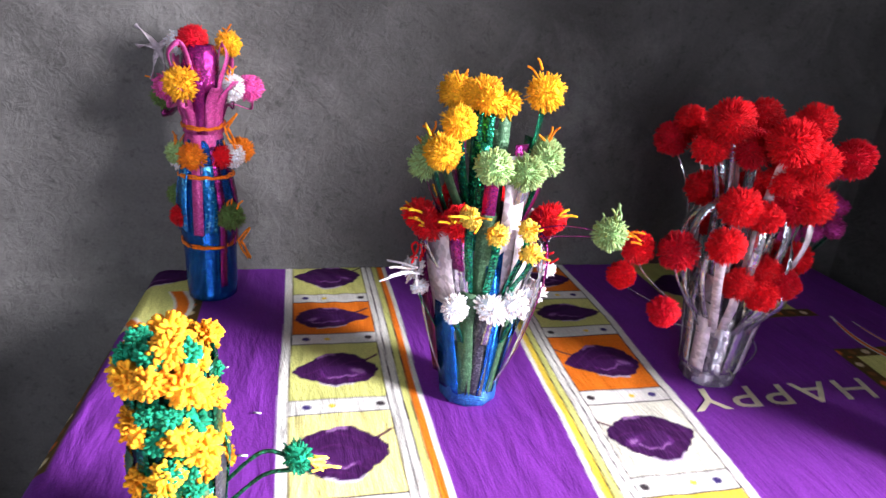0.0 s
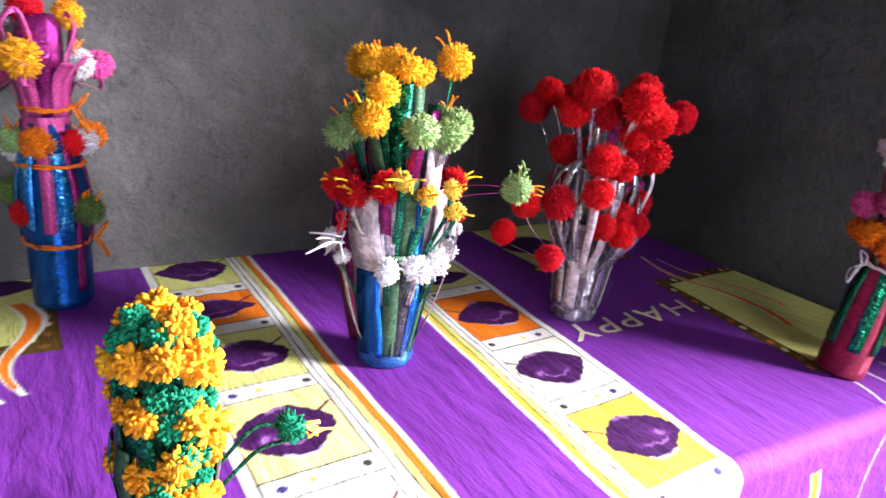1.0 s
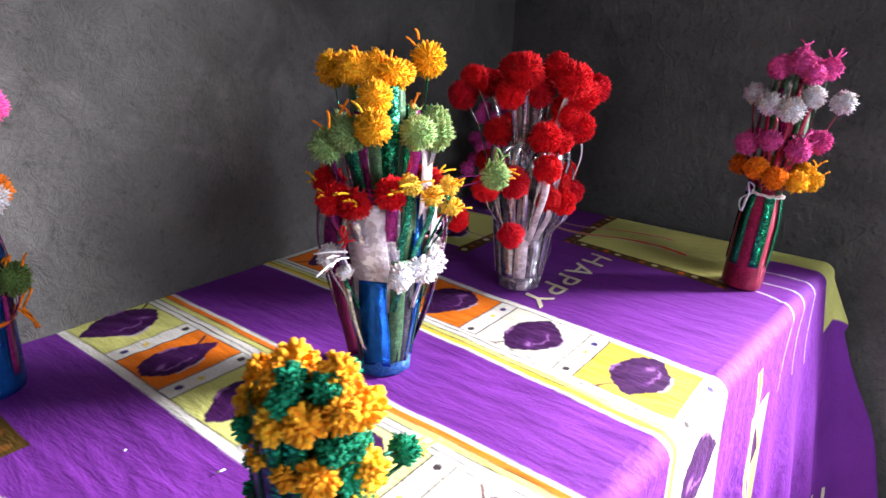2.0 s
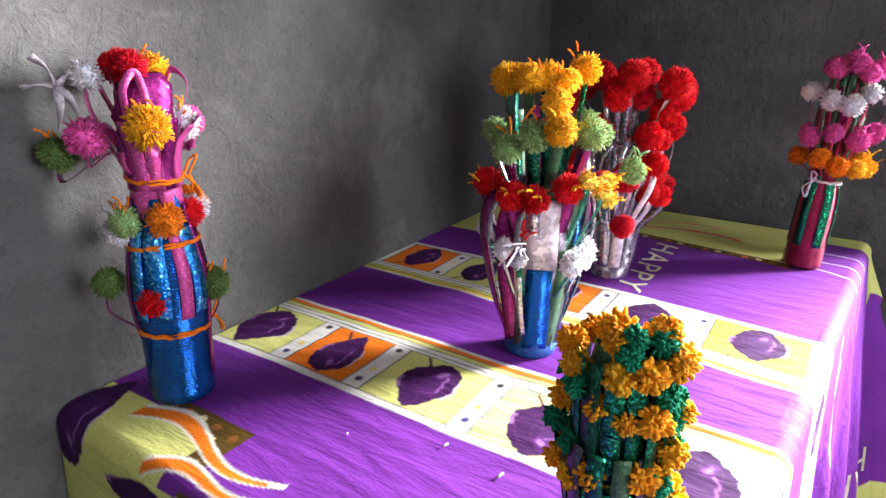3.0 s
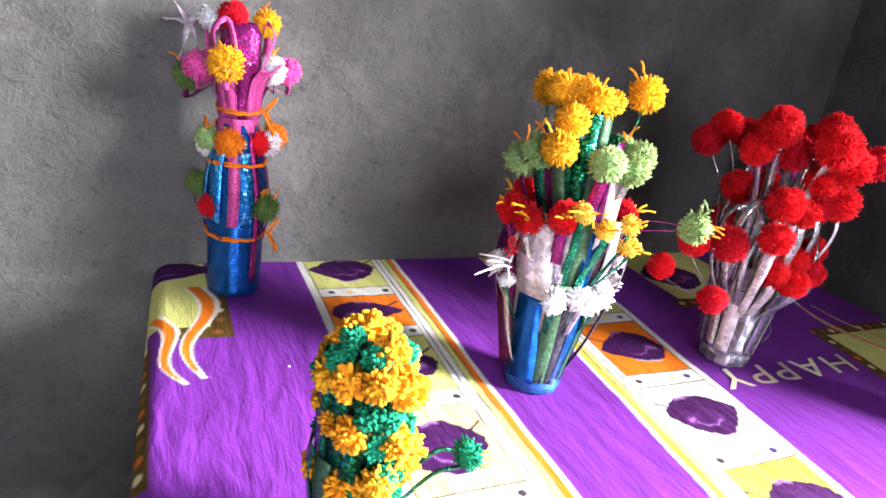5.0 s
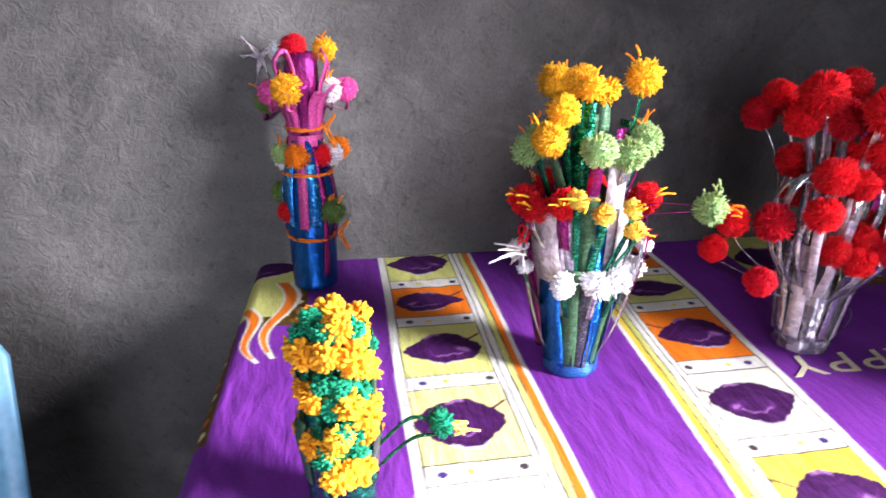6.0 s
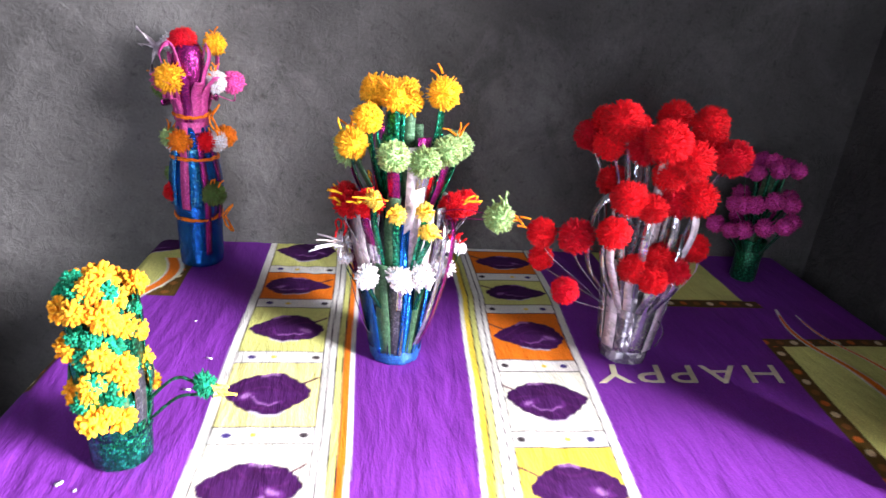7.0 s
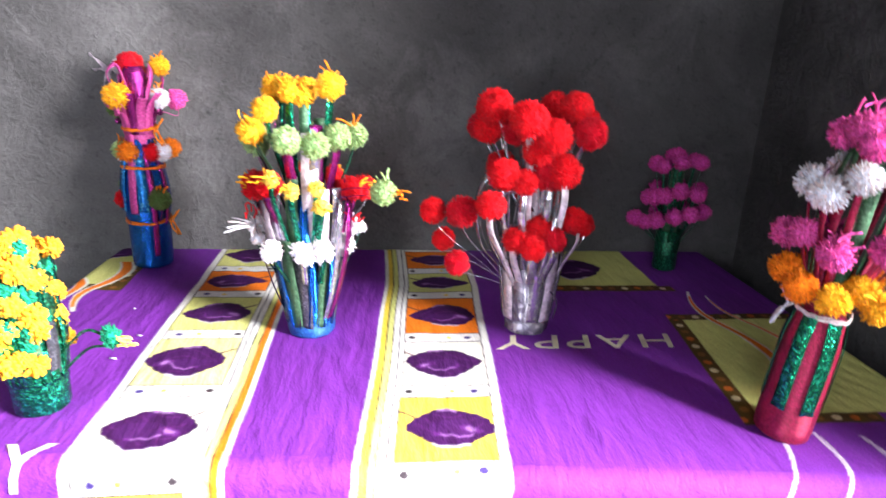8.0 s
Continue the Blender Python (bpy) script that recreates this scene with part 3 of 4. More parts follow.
def cloth_print(u, v):
    rgb = np.empty((len(u), 3))
    rgb[:] = PURPLE
    strip_print(rgb, u, v, ROWS_LEFT, PANEL_LEFT, -1)
    strip_print(rgb, u, v, ROWS_RIGHT, PANEL_RIGHT, 1)
    # greeting panels at the right end
    mix_in(rgb, rect(u, v, 0.74, 1.0, 1.125, 1.4), LIME)
    film_edge(rgb, u, v, 0.72, 1.03, 1.092, 1.125, "u")
    leaf_print(rgb, u, v, 0.82, 1.24, 0.08, 0.07, 0.4, -1, None)
    w = u + 0.133 * (0.941 - v)
    mix_in(rgb, rect(w, v, 0.973, 1.50, 0.60, 0.941), LIME)
    film_edge(rgb, w, v, 0.943, 0.973, 0.575, 0.968, "v")
    film_edge(rgb, w, v, 0.943, 1.50, 0.941, 0.968, "u")
    film_edge(rgb, w, v, 0.943, 1.17, 0.575, 0.602, "u")
    mix_in(rgb, rect(u, v, 1.14, 1.35, 0.30, 0.60), LIME)
    ribbon_print(rgb, u, v, (1.040, 0.700), (1.056, 1.090), -0.022, 0.012, FLAME)
    ribbon_print(rgb, u, v, (1.130, 0.760), (1.085, 1.065), -0.014, 0.007, FLAME)
    # and at the left end
    mix_in(rgb, rect(u, v, -0.46, -0.20, 1.135, 1.45), LIME)
    film_edge(rgb, u, v, -0.205, -0.173, 1.10, 1.262, "v")
    film_edge(rgb, u, v, -0.275, -0.173, 1.10, 1.135, "u")
    mix_in(rgb, rect(u, v, -0.46, -0.30, 1.02, 1.135), LIME)
    film_edge(rgb, u, v, -0.318, -0.29, 0.80, 1.10, "v")
    film_edge(rgb, u, v, -0.50, -0.46, 0.80, 1.40, "v")
    leaf_print(rgb, u, v, -0.27, 1.345, 0.085, 0.042, 1.1, 1, None)
    leaf_print(rgb, u, v, -0.332, 1.165, 0.027, 0.085, 2.3, 1, None)
    ribbon_print(rgb, u, v, (-0.222, 1.275), (-0.222, 0.995), 0.020, 0.017, FLAME)
    ribbon_print(rgb, u, v, (-0.288, 1.175), (-0.245, 0.985), 0.014, 0.014, FLAME)
    # streamers on the front fall
    ribbon_print(rgb, u, v, (0.70, 0.42), (0.69, 0.14), 0.02, 0.012, FLAME)
    for a0, b0 in (((0.935, 0.605), (0.85, 0.30)), ((0.985, 0.555), (0.93, 0.30)), ((1.05, 0.54), (1.02, 0.28))):
        ribbon_print(rgb, u, v, a0, b0, 0.012, 0.0032, (0.50, 0.40, 0.62))
    mix_in(rgb, rect(u, v, 0.69, 0.79, -0.3, 0.33), LIME)
    leaf_print(rgb, u, v, 0.74, 0.22, 0.035, 0.07, 1.3, 1, None)
    leaf_print(rgb, u, v, 0.74, 0.02, 0.035, 0.07, 2.6, 1, None)
    mix_in(rgb, rect(u, v, 0.80, 1.5, -0.4, -0.235), LIME)
    return rgb


def tablecloth():
    step = 0.0027
    us = np.arange(-0.76, X1 + 0.66, step)
    vs = np.arange(-0.30, 1.372, step)
    u, v = (g.ravel() for g in np.meshgrid(us, vs))
    x, y, z = drape(u, v)
    me = bpy.data.meshes.new("tablecloth")
    nu, nv = len(us), len(vs)
    i = (np.arange(nv - 1)[:, None] * nu + np.arange(nu - 1)[None, :]).ravel()
    quads = np.stack([i, i + 1, i + nu + 1, i + nu], 1).astype(np.int32)
    me.vertices.add(nu * nv)
    me.vertices.foreach_set("co", np.stack([x, y, z], 1).ravel())
    me.loops.add(quads.size)
    me.loops.foreach_set("vertex_index", quads.ravel())
    me.polygons.add(len(quads))
    me.polygons.foreach_set("loop_start", np.arange(0, quads.size, 4, dtype=np.int32))
    me.polygons.foreach_set("use_smooth", np.ones(len(quads), dtype=bool))
    me.update(calc_edges=True)
    dye = me.color_attributes.new("print", "FLOAT_COLOR", "POINT")
    rgba = np.zeros((nu * nv, 4))
    rgba[:, 3] = 1
    for du, dv in ((-0.3, -0.1), (0.1, -0.3), (0.3, 0.1), (-0.1, 0.3)):
        rgba[:, :3] += cloth_print(u + du * step, v + dv * step) / 4
    dye.data.foreach_set("color", rgba.ravel())
    me.materials.append(CLOTH)
    return tagged(new("tablecloth", me), "purple printed cotton cloth with yellow and orange leaf bands", "tablecloth")


cloth = tablecloth()


def printed_word(word, u0, v0, width, height, turned_round, shear=0.0):
    """The word lies on the cloth, its letters u0..u0+width and v0..v0+height."""
    curve = bpy.data.curves.new("word", "FONT")
    curve.body, curve.size, curve.space_character, curve.shear = word, 1.0, 1.15, shear
    curve.resolution_u, curve.offset = 3, 0.004
    holder = new("word_curve", curve)
    bpy.context.view_layer.update()
    me = bpy.data.meshes.new_from_object(holder.evaluated_get(bpy.context.evaluated_depsgraph_get()))
    bpy.data.objects.remove(holder)
    bm = bmesh.new()
    bm.from_mesh(me)
    bmesh.ops.triangulate(bm, faces=bm.faces)
    bmesh.ops.subdivide_edges(bm, edges=bm.edges, cuts=3, use_grid_fill=True)
    co = np.array([v.co[:2] for v in bm.verts])
    lo, hi = co.min(0), co.max(0)
    f = (co - lo) / (hi - lo)
    if turned_round:
        f = 1 - f
    x, y, z = drape(u0 + f[:, 0] * width, v0 + f[:, 1] * height, 0.0014)
    for vert, a, b, c in zip(bm.verts, x, y, z):
        vert.co = (a, b, c)
    part("printed_word", bm, PRINT, cloth, "cream printed lettering")


printed_word("HAPPY", 0.566, 0.818, 0.342, 0.054, True, 0.15)
printed_word("HAPPY", -0.400, 0.500, 0.345, 0.072, False, 0.12)
printed_word("HAPPY", 0.895, -0.19, 0.30, 0.070, True, 0.12)

# ---- flower vases: cut bottles wrapped in foil, with yarn pompoms ----


def yarn_band(parent, r, z, tilt, material, label, bow=None, seed=0):
    """Yarn tied round a bottle, with an optional bow at an angle."""
    bm = bmesh.new()
    line = [polar(a, r * (1 + 0.02 * math.sin(a * 0.1 + seed)), z + tilt * math.sin(radians(a)) + 0.001 * math.sin(a * 0.21)) for a in range(0, 361, 12)]
    add_cord(bm, line, 0.0021, 6)
    add_cord(bm, [p + Vector((0, 0, 0.003 + 0.0015 * math.sin(k * 0.7))) for k, p in enumerate(line)], 0.0019, 6)
    if bow is not None:
        c = polar(bow, r + 0.003, z + tilt * math.sin(radians(bow)))
        out, side = polar(bow, 1, 0), polar(bow + 90, 1, 0)
        for s in (-1, 1):
            add_cord(bm, spline([c, c + out * 0.012 + side * 0.012 * s + Vector((0, 0, 0.016 * s)), c + out * 0.02 + side * 0.004 + Vector((0, 0, 0.028 * s - 0.006)), c + out * 0.006], 5), 0.0018, 5)
        add_cord(bm, spline([c, c + out * 0.012 + Vector((0, 0, -0.012)), c + out * 0.016 + Vector((0, 0, -0.034))], 5), 0.0018, 5)
    return part("yarn_band", bm, material, parent, label)


def blue_bottle_vase():
    v = vase(-0.158, 1.263, "tall blue foil bottle vase with pink strips and mixed pompoms")
    prof = [(0.038, 0), (0.0425, 0.004), (0.0435, 0.02), (0.044, 0.06), (0.0445, 0.10), (0.0455, 0.115), (0.049, 0.135), (0.0505, 0.165), (0.0485, 0.195), (0.042, 0.230), (0.0345, 0.262), (0.031, 0.29)]
    part("bottle", turned(prof, 40, 0.02, 1), F_BLUE, v, "wound blue foil bottle")
    neck = [(0.0345, 0.255), (0.031, 0.29), (0.028, 0.312), (0.027, 0.335), (0.022, 0.345)]
    part("neck", turned(neck, 32, 0.05, 4), F_PINK, v, "pink foil neck")
    part("foil_sheet", turned([(0.020, 0.330), (0.026, 0.36), (0.032, 0.39), (0.030, 0.425), (0.020, 0.440)], 14, 0.5, 6), F_PURPLE, v, "crumpled purple foil sheet")
    # The cyan strips paint the glints on the bottle's upper half.
    for a, z0, z1, w, m in ((-103, 0.13, 0.30, 0.017, F_PINK), (-58, 0.03, 0.28, 0.012, F_PURPLE), (-20, 0.10, 0.28, 0.013, F_PURPLE), (165, 0.10, 0.29, 0.012, F_PURPLE), (-138, 0.135, 0.25, 0.024, F_GLINT), (-80, 0.135, 0.25, 0.020, F_GLINT), (-170, 0.13, 0.25, 0.018, F_GLINT), (80, 0.12, 0.29, 0.014, F_PINK)):
        def r_at(z):
            for (r0, a0), (r1, a1) in zip(prof, prof[1:]):
                if a0 <= z <= a1:
                    return r0 + (r1 - r0) * (z - a0) / (a1 - a0) + 0.0018
            return 0.036
        pts = [polar(a + 2 * math.sin(k), r_at(z0 + (z1 - z0) * k / 5), z0 + (z1 - z0) * k / 5) for k in range(6)]
        part("strip", ribbon(pts, w), m, v)
    yarn_band(v, 0.0335, 0.312, 0.004, ORANGE, "orange yarn tie", -20, 1)
    yarn_band(v, 0.0445, 0.226, -0.003, ORANGE, "orange yarn tie", None, 2)
    yarn_band(v, 0.0465, 0.108, 0.003, ORANGE, "orange yarn tie", -12, 3)
    top = [(110, 0.030, 0.446, SHAGGY, RED, 1.0), (42, 0.057, 0.440, SHAGGY, YELLOW, 0.95), (-122, 0.046, 0.381, SHAGGY, YELLOW, 1.15), (-4, 0.047, 0.375, SHAGGY, WHITE, 1.02),
           (18, 0.079, 0.371, SHAGGY, PINK, 0.98), (145, 0.068, 0.365, SHAGGY, PINK, 1.1), (132, 0.108, 0.343, SHAGGY, OLIVE, 0.95), (134, 0.060, 0.436, PETAL, WHITE, 1.0), (175, 0.012, 0.446, SHAGGY, CRIMSON, 0.9)]
    for k, (a, r, z, kind, m, s) in enumerate(top):
        pompom(v, polar(a, r, z), kind, m, "yarn pompom", s)
        part("strip", ribbon([polar(a, 0.030, 0.318), polar(a, 0.036 + r * 0.1, 0.345), polar(a, r * 0.9 + 0.008, z - 0.035), polar(a, r, z - 0.008)], 0.014), F_PINK if k % 3 else F_PURPLE, v, "pink curled strip")
    for k, a in enumerate(range(-180, 180, 30)):
        part("strip", ribbon([polar(a, 0.031, 0.30), polar(a, 0.033, 0.335), polar(a, 0.041, 0.36), polar(a + 3, 0.048 + 0.008 * (k % 3), 0.378 + 0.010 * (k % 2))], 0.019), F_PINK if k % 3 else F_PURPLE, v, "pink foil strip")
    for a in (-40, 70, 110, 205):
        w = 0.052
        part("loop", ribbon([polar(a, 0.030, 0.33), polar(a + 4, 0.040, 0.385), polar(a + 10, w, 0.425), polar(a + 25, 0.036, 0.442), polar(a + 40, 0.026, 0.40), polar(a + 44, 0.02, 0.34)], 0.009), F_PINK if a != -130 else F_PURPLE, v, "pink curled loop")
    mid = [(175, 0.044, 0.261, SHAGGY, PALE_GREEN, 0.98), (-115, 0.038, 0.264, SHAGGY, ORANGE, 1.0), (-40, 0.036, 0.262, SHAGGY, RED, 0.85), (-12, 0.046, 0.262, SHAGGY, WHITE, 0.92), (14, 0.060, 0.266, SHAGGY, ORANGE, 0.9), (150, 0.047, 0.246, SHAGGY, WHITE, 0.92),
           (139, 0.073, 0.174, SHAGGY, OLIVE, 0.92), (-150, 0.045, 0.159, SHAGGY, RED, 0.98), (-44, 0.055, 0.162, SHAGGY, OLIVE, 1.05)]
    for a, r, z, kind, m, s in mid:
        pompom(v, polar(a, r, z), kind, m, "yarn pompom", s)
    for a, r, z in ((139, 0.073, 0.174), (-44, 0.055, 0.162)):
        part("wire", cord([polar(a, 0.046, 0.105), polar(a, r + 0.005, 0.135), polar(a, r, z)], 0.0012), F_PURPLE, v, "thin dark stem")
    for k, (a, r, z) in enumerate(((-4, 0.049, 0.392), (175, 0.046, 0.276), (-44, 0.055, 0.178), (42, 0.055, 0.455), (-12, 0.048, 0.276), (132, 0.106, 0.356), (-122, 0.048, 0.398))):
        tuft(v, polar(a, r, z), ORANGE, "orange yarn ends", 4, 0.017, 30 + k)
    bm = bmesh.new()
    c = polar(142, 0.090, 0.425)
    for k, d in enumerate(((-0.03, -0.015, 0.035), (-0.012, -0.01, -0.05), (0.03, 0.005, 0.02), (-0.035, 0.01, 0.0), (0.012, -0.012, -0.035))):
        e = c + Vector(d)
        sub = ribbon([c, c.lerp(e, 0.5) + Vector((0, -0.006, 0.004)), e], 0.010, 0.0008, 5, (0.2, -1, 0.2), 2.5)
        tmp = bpy.data.meshes.new("bow_piece")
        sub.to_mesh(tmp)
        sub.free()
        bm.from_mesh(tmp)
        bpy.data.meshes.remove(tmp)
    part("foil_bow", bm, F_PEARL, v, "silver foil bow")


def cup_strips(v, angles, r0, z0, r1, z1, width, mats, bow=0.004):
    """Strips cut from the bottle's side, rising round it."""
    for k, a in enumerate(angles):
        m = mats[k % len(mats)]
        part("strip", ribbon([polar(a, r0, z0), polar(a + 1, r0 + (r1 - r0) * 0.35 + bow * 0.5, z0 + (z1 - z0) * 0.35), polar(a - 1, r0 + (r1 - r0) * 0.7 + bow, z0 + (z1 - z0) * 0.7), polar(a, r1, z1)], width), m, v)


def centre_vase():
    v = vase(0.236, 0.904, "blue based cut bottle vase with foil strips and mixed bright pompoms")
    part("cup", turned([(0.039, 0), (0.042, 0.003), (0.043, 0.012), (0.0425, 0.030), (0.041, 0.040), (0.038, 0.0405), (0.037, 0.012), (0.0, 0.010)], 10, 0.02, 2), F_BLUE_CUP, v, "blue bottle base")
    part("inner_bottle", turned([(0.032, 0.012), (0.033, 0.05), (0.036, 0.12), (0.039, 0.20), (0.036, 0.25), (0.028, 0.29)], 24, 0.05, 5), F_DARK, v, "smoky inner bottle")
    lower = [(-150, 0.062, 0.16, 0.031, F_BLUE), (-118, 0.068, 0.19, 0.017, F_OLIVE), (-96, 0.058, 0.16, 0.019, F_DARK), (-78, 0.060, 0.16, 0.014, F_BLUE), (-60, 0.066, 0.19, 0.015, F_OLIVE), (-38, 0.060, 0.16, 0.020, F_BLUE), (-10, 0.062, 0.18, 0.018, F_DARK),
             (20, 0.060, 0.16, 0.020, F_OLIVE), (50, 0.060, 0.16, 0.020, F_BLUE), (85, 0.062, 0.18, 0.020, F_DARK), (120, 0.060, 0.16, 0.018, F_BLUE), (176, 0.060, 0.17, 0.015, F_DARK)]
    for a, r1, z1, w, m in lower:
        cup_strips(v, (a,), 0.0405, 0.02, r1, z1, w * 1.25, [m], 0.002)
    upper = [(-152, 0.076, 0.27, 0.036, F_PEARL), (-128, 0.074, 0.28, 0.016, F_SILVER), (-106, 0.064, 0.30, 0.015, F_OLIVE), (-80, 0.066, 0.37, 0.019, F_PEARL), (-92, 0.062, 0.27, 0.014, F_BLUE), (-66, 0.072, 0.28, 0.018, F_PEARL), (-45, 0.074, 0.28, 0.013, F_SILVER), (-18, 0.070, 0.29, 0.015, F_PURPLE), (20, 0.070, 0.28, 0.02, F_PEARL), (65, 0.070, 0.28, 0.02, F_GREEN), (110, 0.070, 0.28, 0.02, F_PEARL)]
    for a, r1, z1, w, m in upper:
        cup_strips(v, (a,), 0.049, 0.11, r1, z1, w * 1.4, [m], 0.008)
    cup_strips(v, (-170, -125, -65, 10, 70, 130), 0.030, 0.20, 0.050, 0.38, 0.021, [F_PURPLE, F_GREEN, F_PURPLE, F_GREEN, F_OLIVE, F_PURPLE], 0.006)
    for a, w, m, label in ((168, 0.033, F_PURPLE, "purple foil strip"), (-174, 0.011, F_SILVER, "curled silver strip"), (-36, 0.013, F_PURPLE, "purple foil strip"), (-50, 0.010, F_SILVER, "curled silver strip"), (138, 0.026, F_PURPLE, "purple foil strip"), (150, 0.010, F_SILVER, "curled silver strip")):
        faced = (-0.85, -0.5, 0) if a == 168 else None
        k = 0.84 if a == 168 else 1.0
        part("strip", ribbon([polar(a, 0.041, 0.03), polar(a, 0.064 * k, 0.09), polar(a, 0.084 * k, 0.17), polar(a, 0.090 * k, 0.22), polar(a + 5, 0.084 * k, 0.255), polar(a + 8, 0.070 * k, 0.262)], w, axis=faced), m, v, label)
    yellow = [(176, 0.050, 0.432), (-155, 0.030, 0.434), (137, 0.061, 0.428), (-89, 0.030, 0.424), (-43, 0.060, 0.442), (-145, 0.072, 0.402), (-144, 0.098, 0.370), (95, 0.045, 0.428), (-120, 0.042, 0.428)]
    for k, (a, r, z) in enumerate(yellow):
        p = polar(a, r, z)
        pompom(v, p, PETAL if k in (3, 8) else SHAGGY, YELLOW, "yellow yarn pompom", 0.96)
        stem_to(v, p, F_GREEN if k % 3 else F_OLIVE, 0.015, 0.026, 0.24, "glittering green strip", 0.004)
        if k % 2 == 0:
            tuft(v, p + Vector((0, 0, 0.012)), YELLOW if k % 4 else ORANGE, "loose yarn ends", 3, 0.016, 50 + k)
    for k, (a, r, z) in enumerate([(-106, 0.082, 0.360), (-74, 0.076, 0.352), (12, 0.080, 0.356), (170, 0.085, 0.340), (85, 0.085, 0.347), (-165, 0.085, 0.360), (-40, 0.070, 0.362)]):
        p = polar(a, r, z)
        pompom(v, p, SHAGGY, PALE_GREEN, "pale green yarn pompom", 0.96)
        stem_to(v, p, (F_PURPLE, F_SILVER, F_GREEN)[k % 3], 0.017, 0.034, 0.22, "", 0.006)
        if k in (2, 3, 5):
            tuft(v, p + Vector((0, 0, 0.014)), ORANGE, "orange yarn ends", 3, 0.030, 70 + k)
    for k, (a, r, z) in enumerate([(-130, 0.084, 0.287), (5, 0.096, 0.268), (110, 0.080, 0.275), (62, 0.080, 0.270), (178, 0.088, 0.274), (-160, 0.088, 0.272), (-18, 0.076, 0.272)]):
        p = polar(a, r, z)
        pompom(v, p, SHAGGY, RED, "red yarn pompom", 0.97)
        stem_to(v, p, F_SILVER if k % 2 else F_PURPLE, 0.016, 0.062, 0.19, "", 0.012)
        tuft(v, p + polar(a, 0.012, 0.006), YELLOW, "yellow yarn ends", 5, 0.016, 90 + k, tuple(polar(a, 1.0, 0.6)))
    for k, (a, r, z) in enumerate([(-99, 0.10, 0.283), (-76, 0.098, 0.288), (-72, 0.10, 0.258), (-118, 0.10, 0.300)]):
        p = polar(a, r, z)
        pompom(v, p, PETAL, LEMON, "lemon yarn flower", 0.68)
        stem_to(v, p, F_GREEN, 0.010, 0.060, 0.18, "green strip", 0.008)
        tuft(v, p, YELLOW, "yellow yarn ends", 5, 0.022, 110 + k, tuple(polar(a, 1, 0.5)))
    white = [(-124, 0.094, 0.178, 0.92), (-92, 0.070, 0.172, 1.05), (-66, 0.074, 0.176, 0.9), (-30, 0.070, 0.178, 1.0), (-12, 0.090, 0.205, 0.6), (172, 0.092, 0.196, 0.75), (84, 0.09, 0.185, 1.0), (30, 0.085, 0.19, 1.0), (-172, 0.086, 0.178, 0.55)]
    for k, (a, r, z, s) in enumerate(white):
        p = polar(a, r, z)
        pompom(v, p, PETAL, WHITE, "white yarn pompom", s * 1.08)
        stem_to(v, p, F_SILVER if k % 2 else F_GREEN, 0.009, 0.056, 0.11, "", 0.006)
    tuft(v, polar(-172, 0.095, 0.205), WHITE, "white yarn ends", 6, 0.036, 131, (-1, -0.3, 0.0))
    tuft(v, polar(-168, 0.092, 0.222), RED, "red yarn ends", 8, 0.02, 132)
    tuft(v, polar(-15, 0.088, 0.215), RED, "red yarn ends", 6, 0.018, 133)
    # a long stem that reaches out sideways
    out = Vector((0.128, -0.100, 0.287))
    part("wire", cord([polar(-45, 0.05, 0.262), polar(-40, 0.10, 0.283), out], 0.0009), F_PURPLE, v, "thin purple stem")
    part("wire", cord([polar(-50, 0.05, 0.252), polar(-42, 0.10, 0.270), out + Vector((0, 0, -0.006))], 0.0009), F_PURPLE, v, "thin purple stem")
    pompom(v, out + Vector((0, 0, -0.002)), SHAGGY, PALE_GREEN, "pale green yarn pompom", 0.92)
    tuft(v, out + Vector((0, 0, 0.016)), PALE_GREEN, "pale green yarn ends", 8, 0.018, 140)
    tuft(v, out + Vector((0.02, 0, -0.004)), ORANGE, "orange yarn ends", 6, 0.016, 141, (1, -0.2, 0))


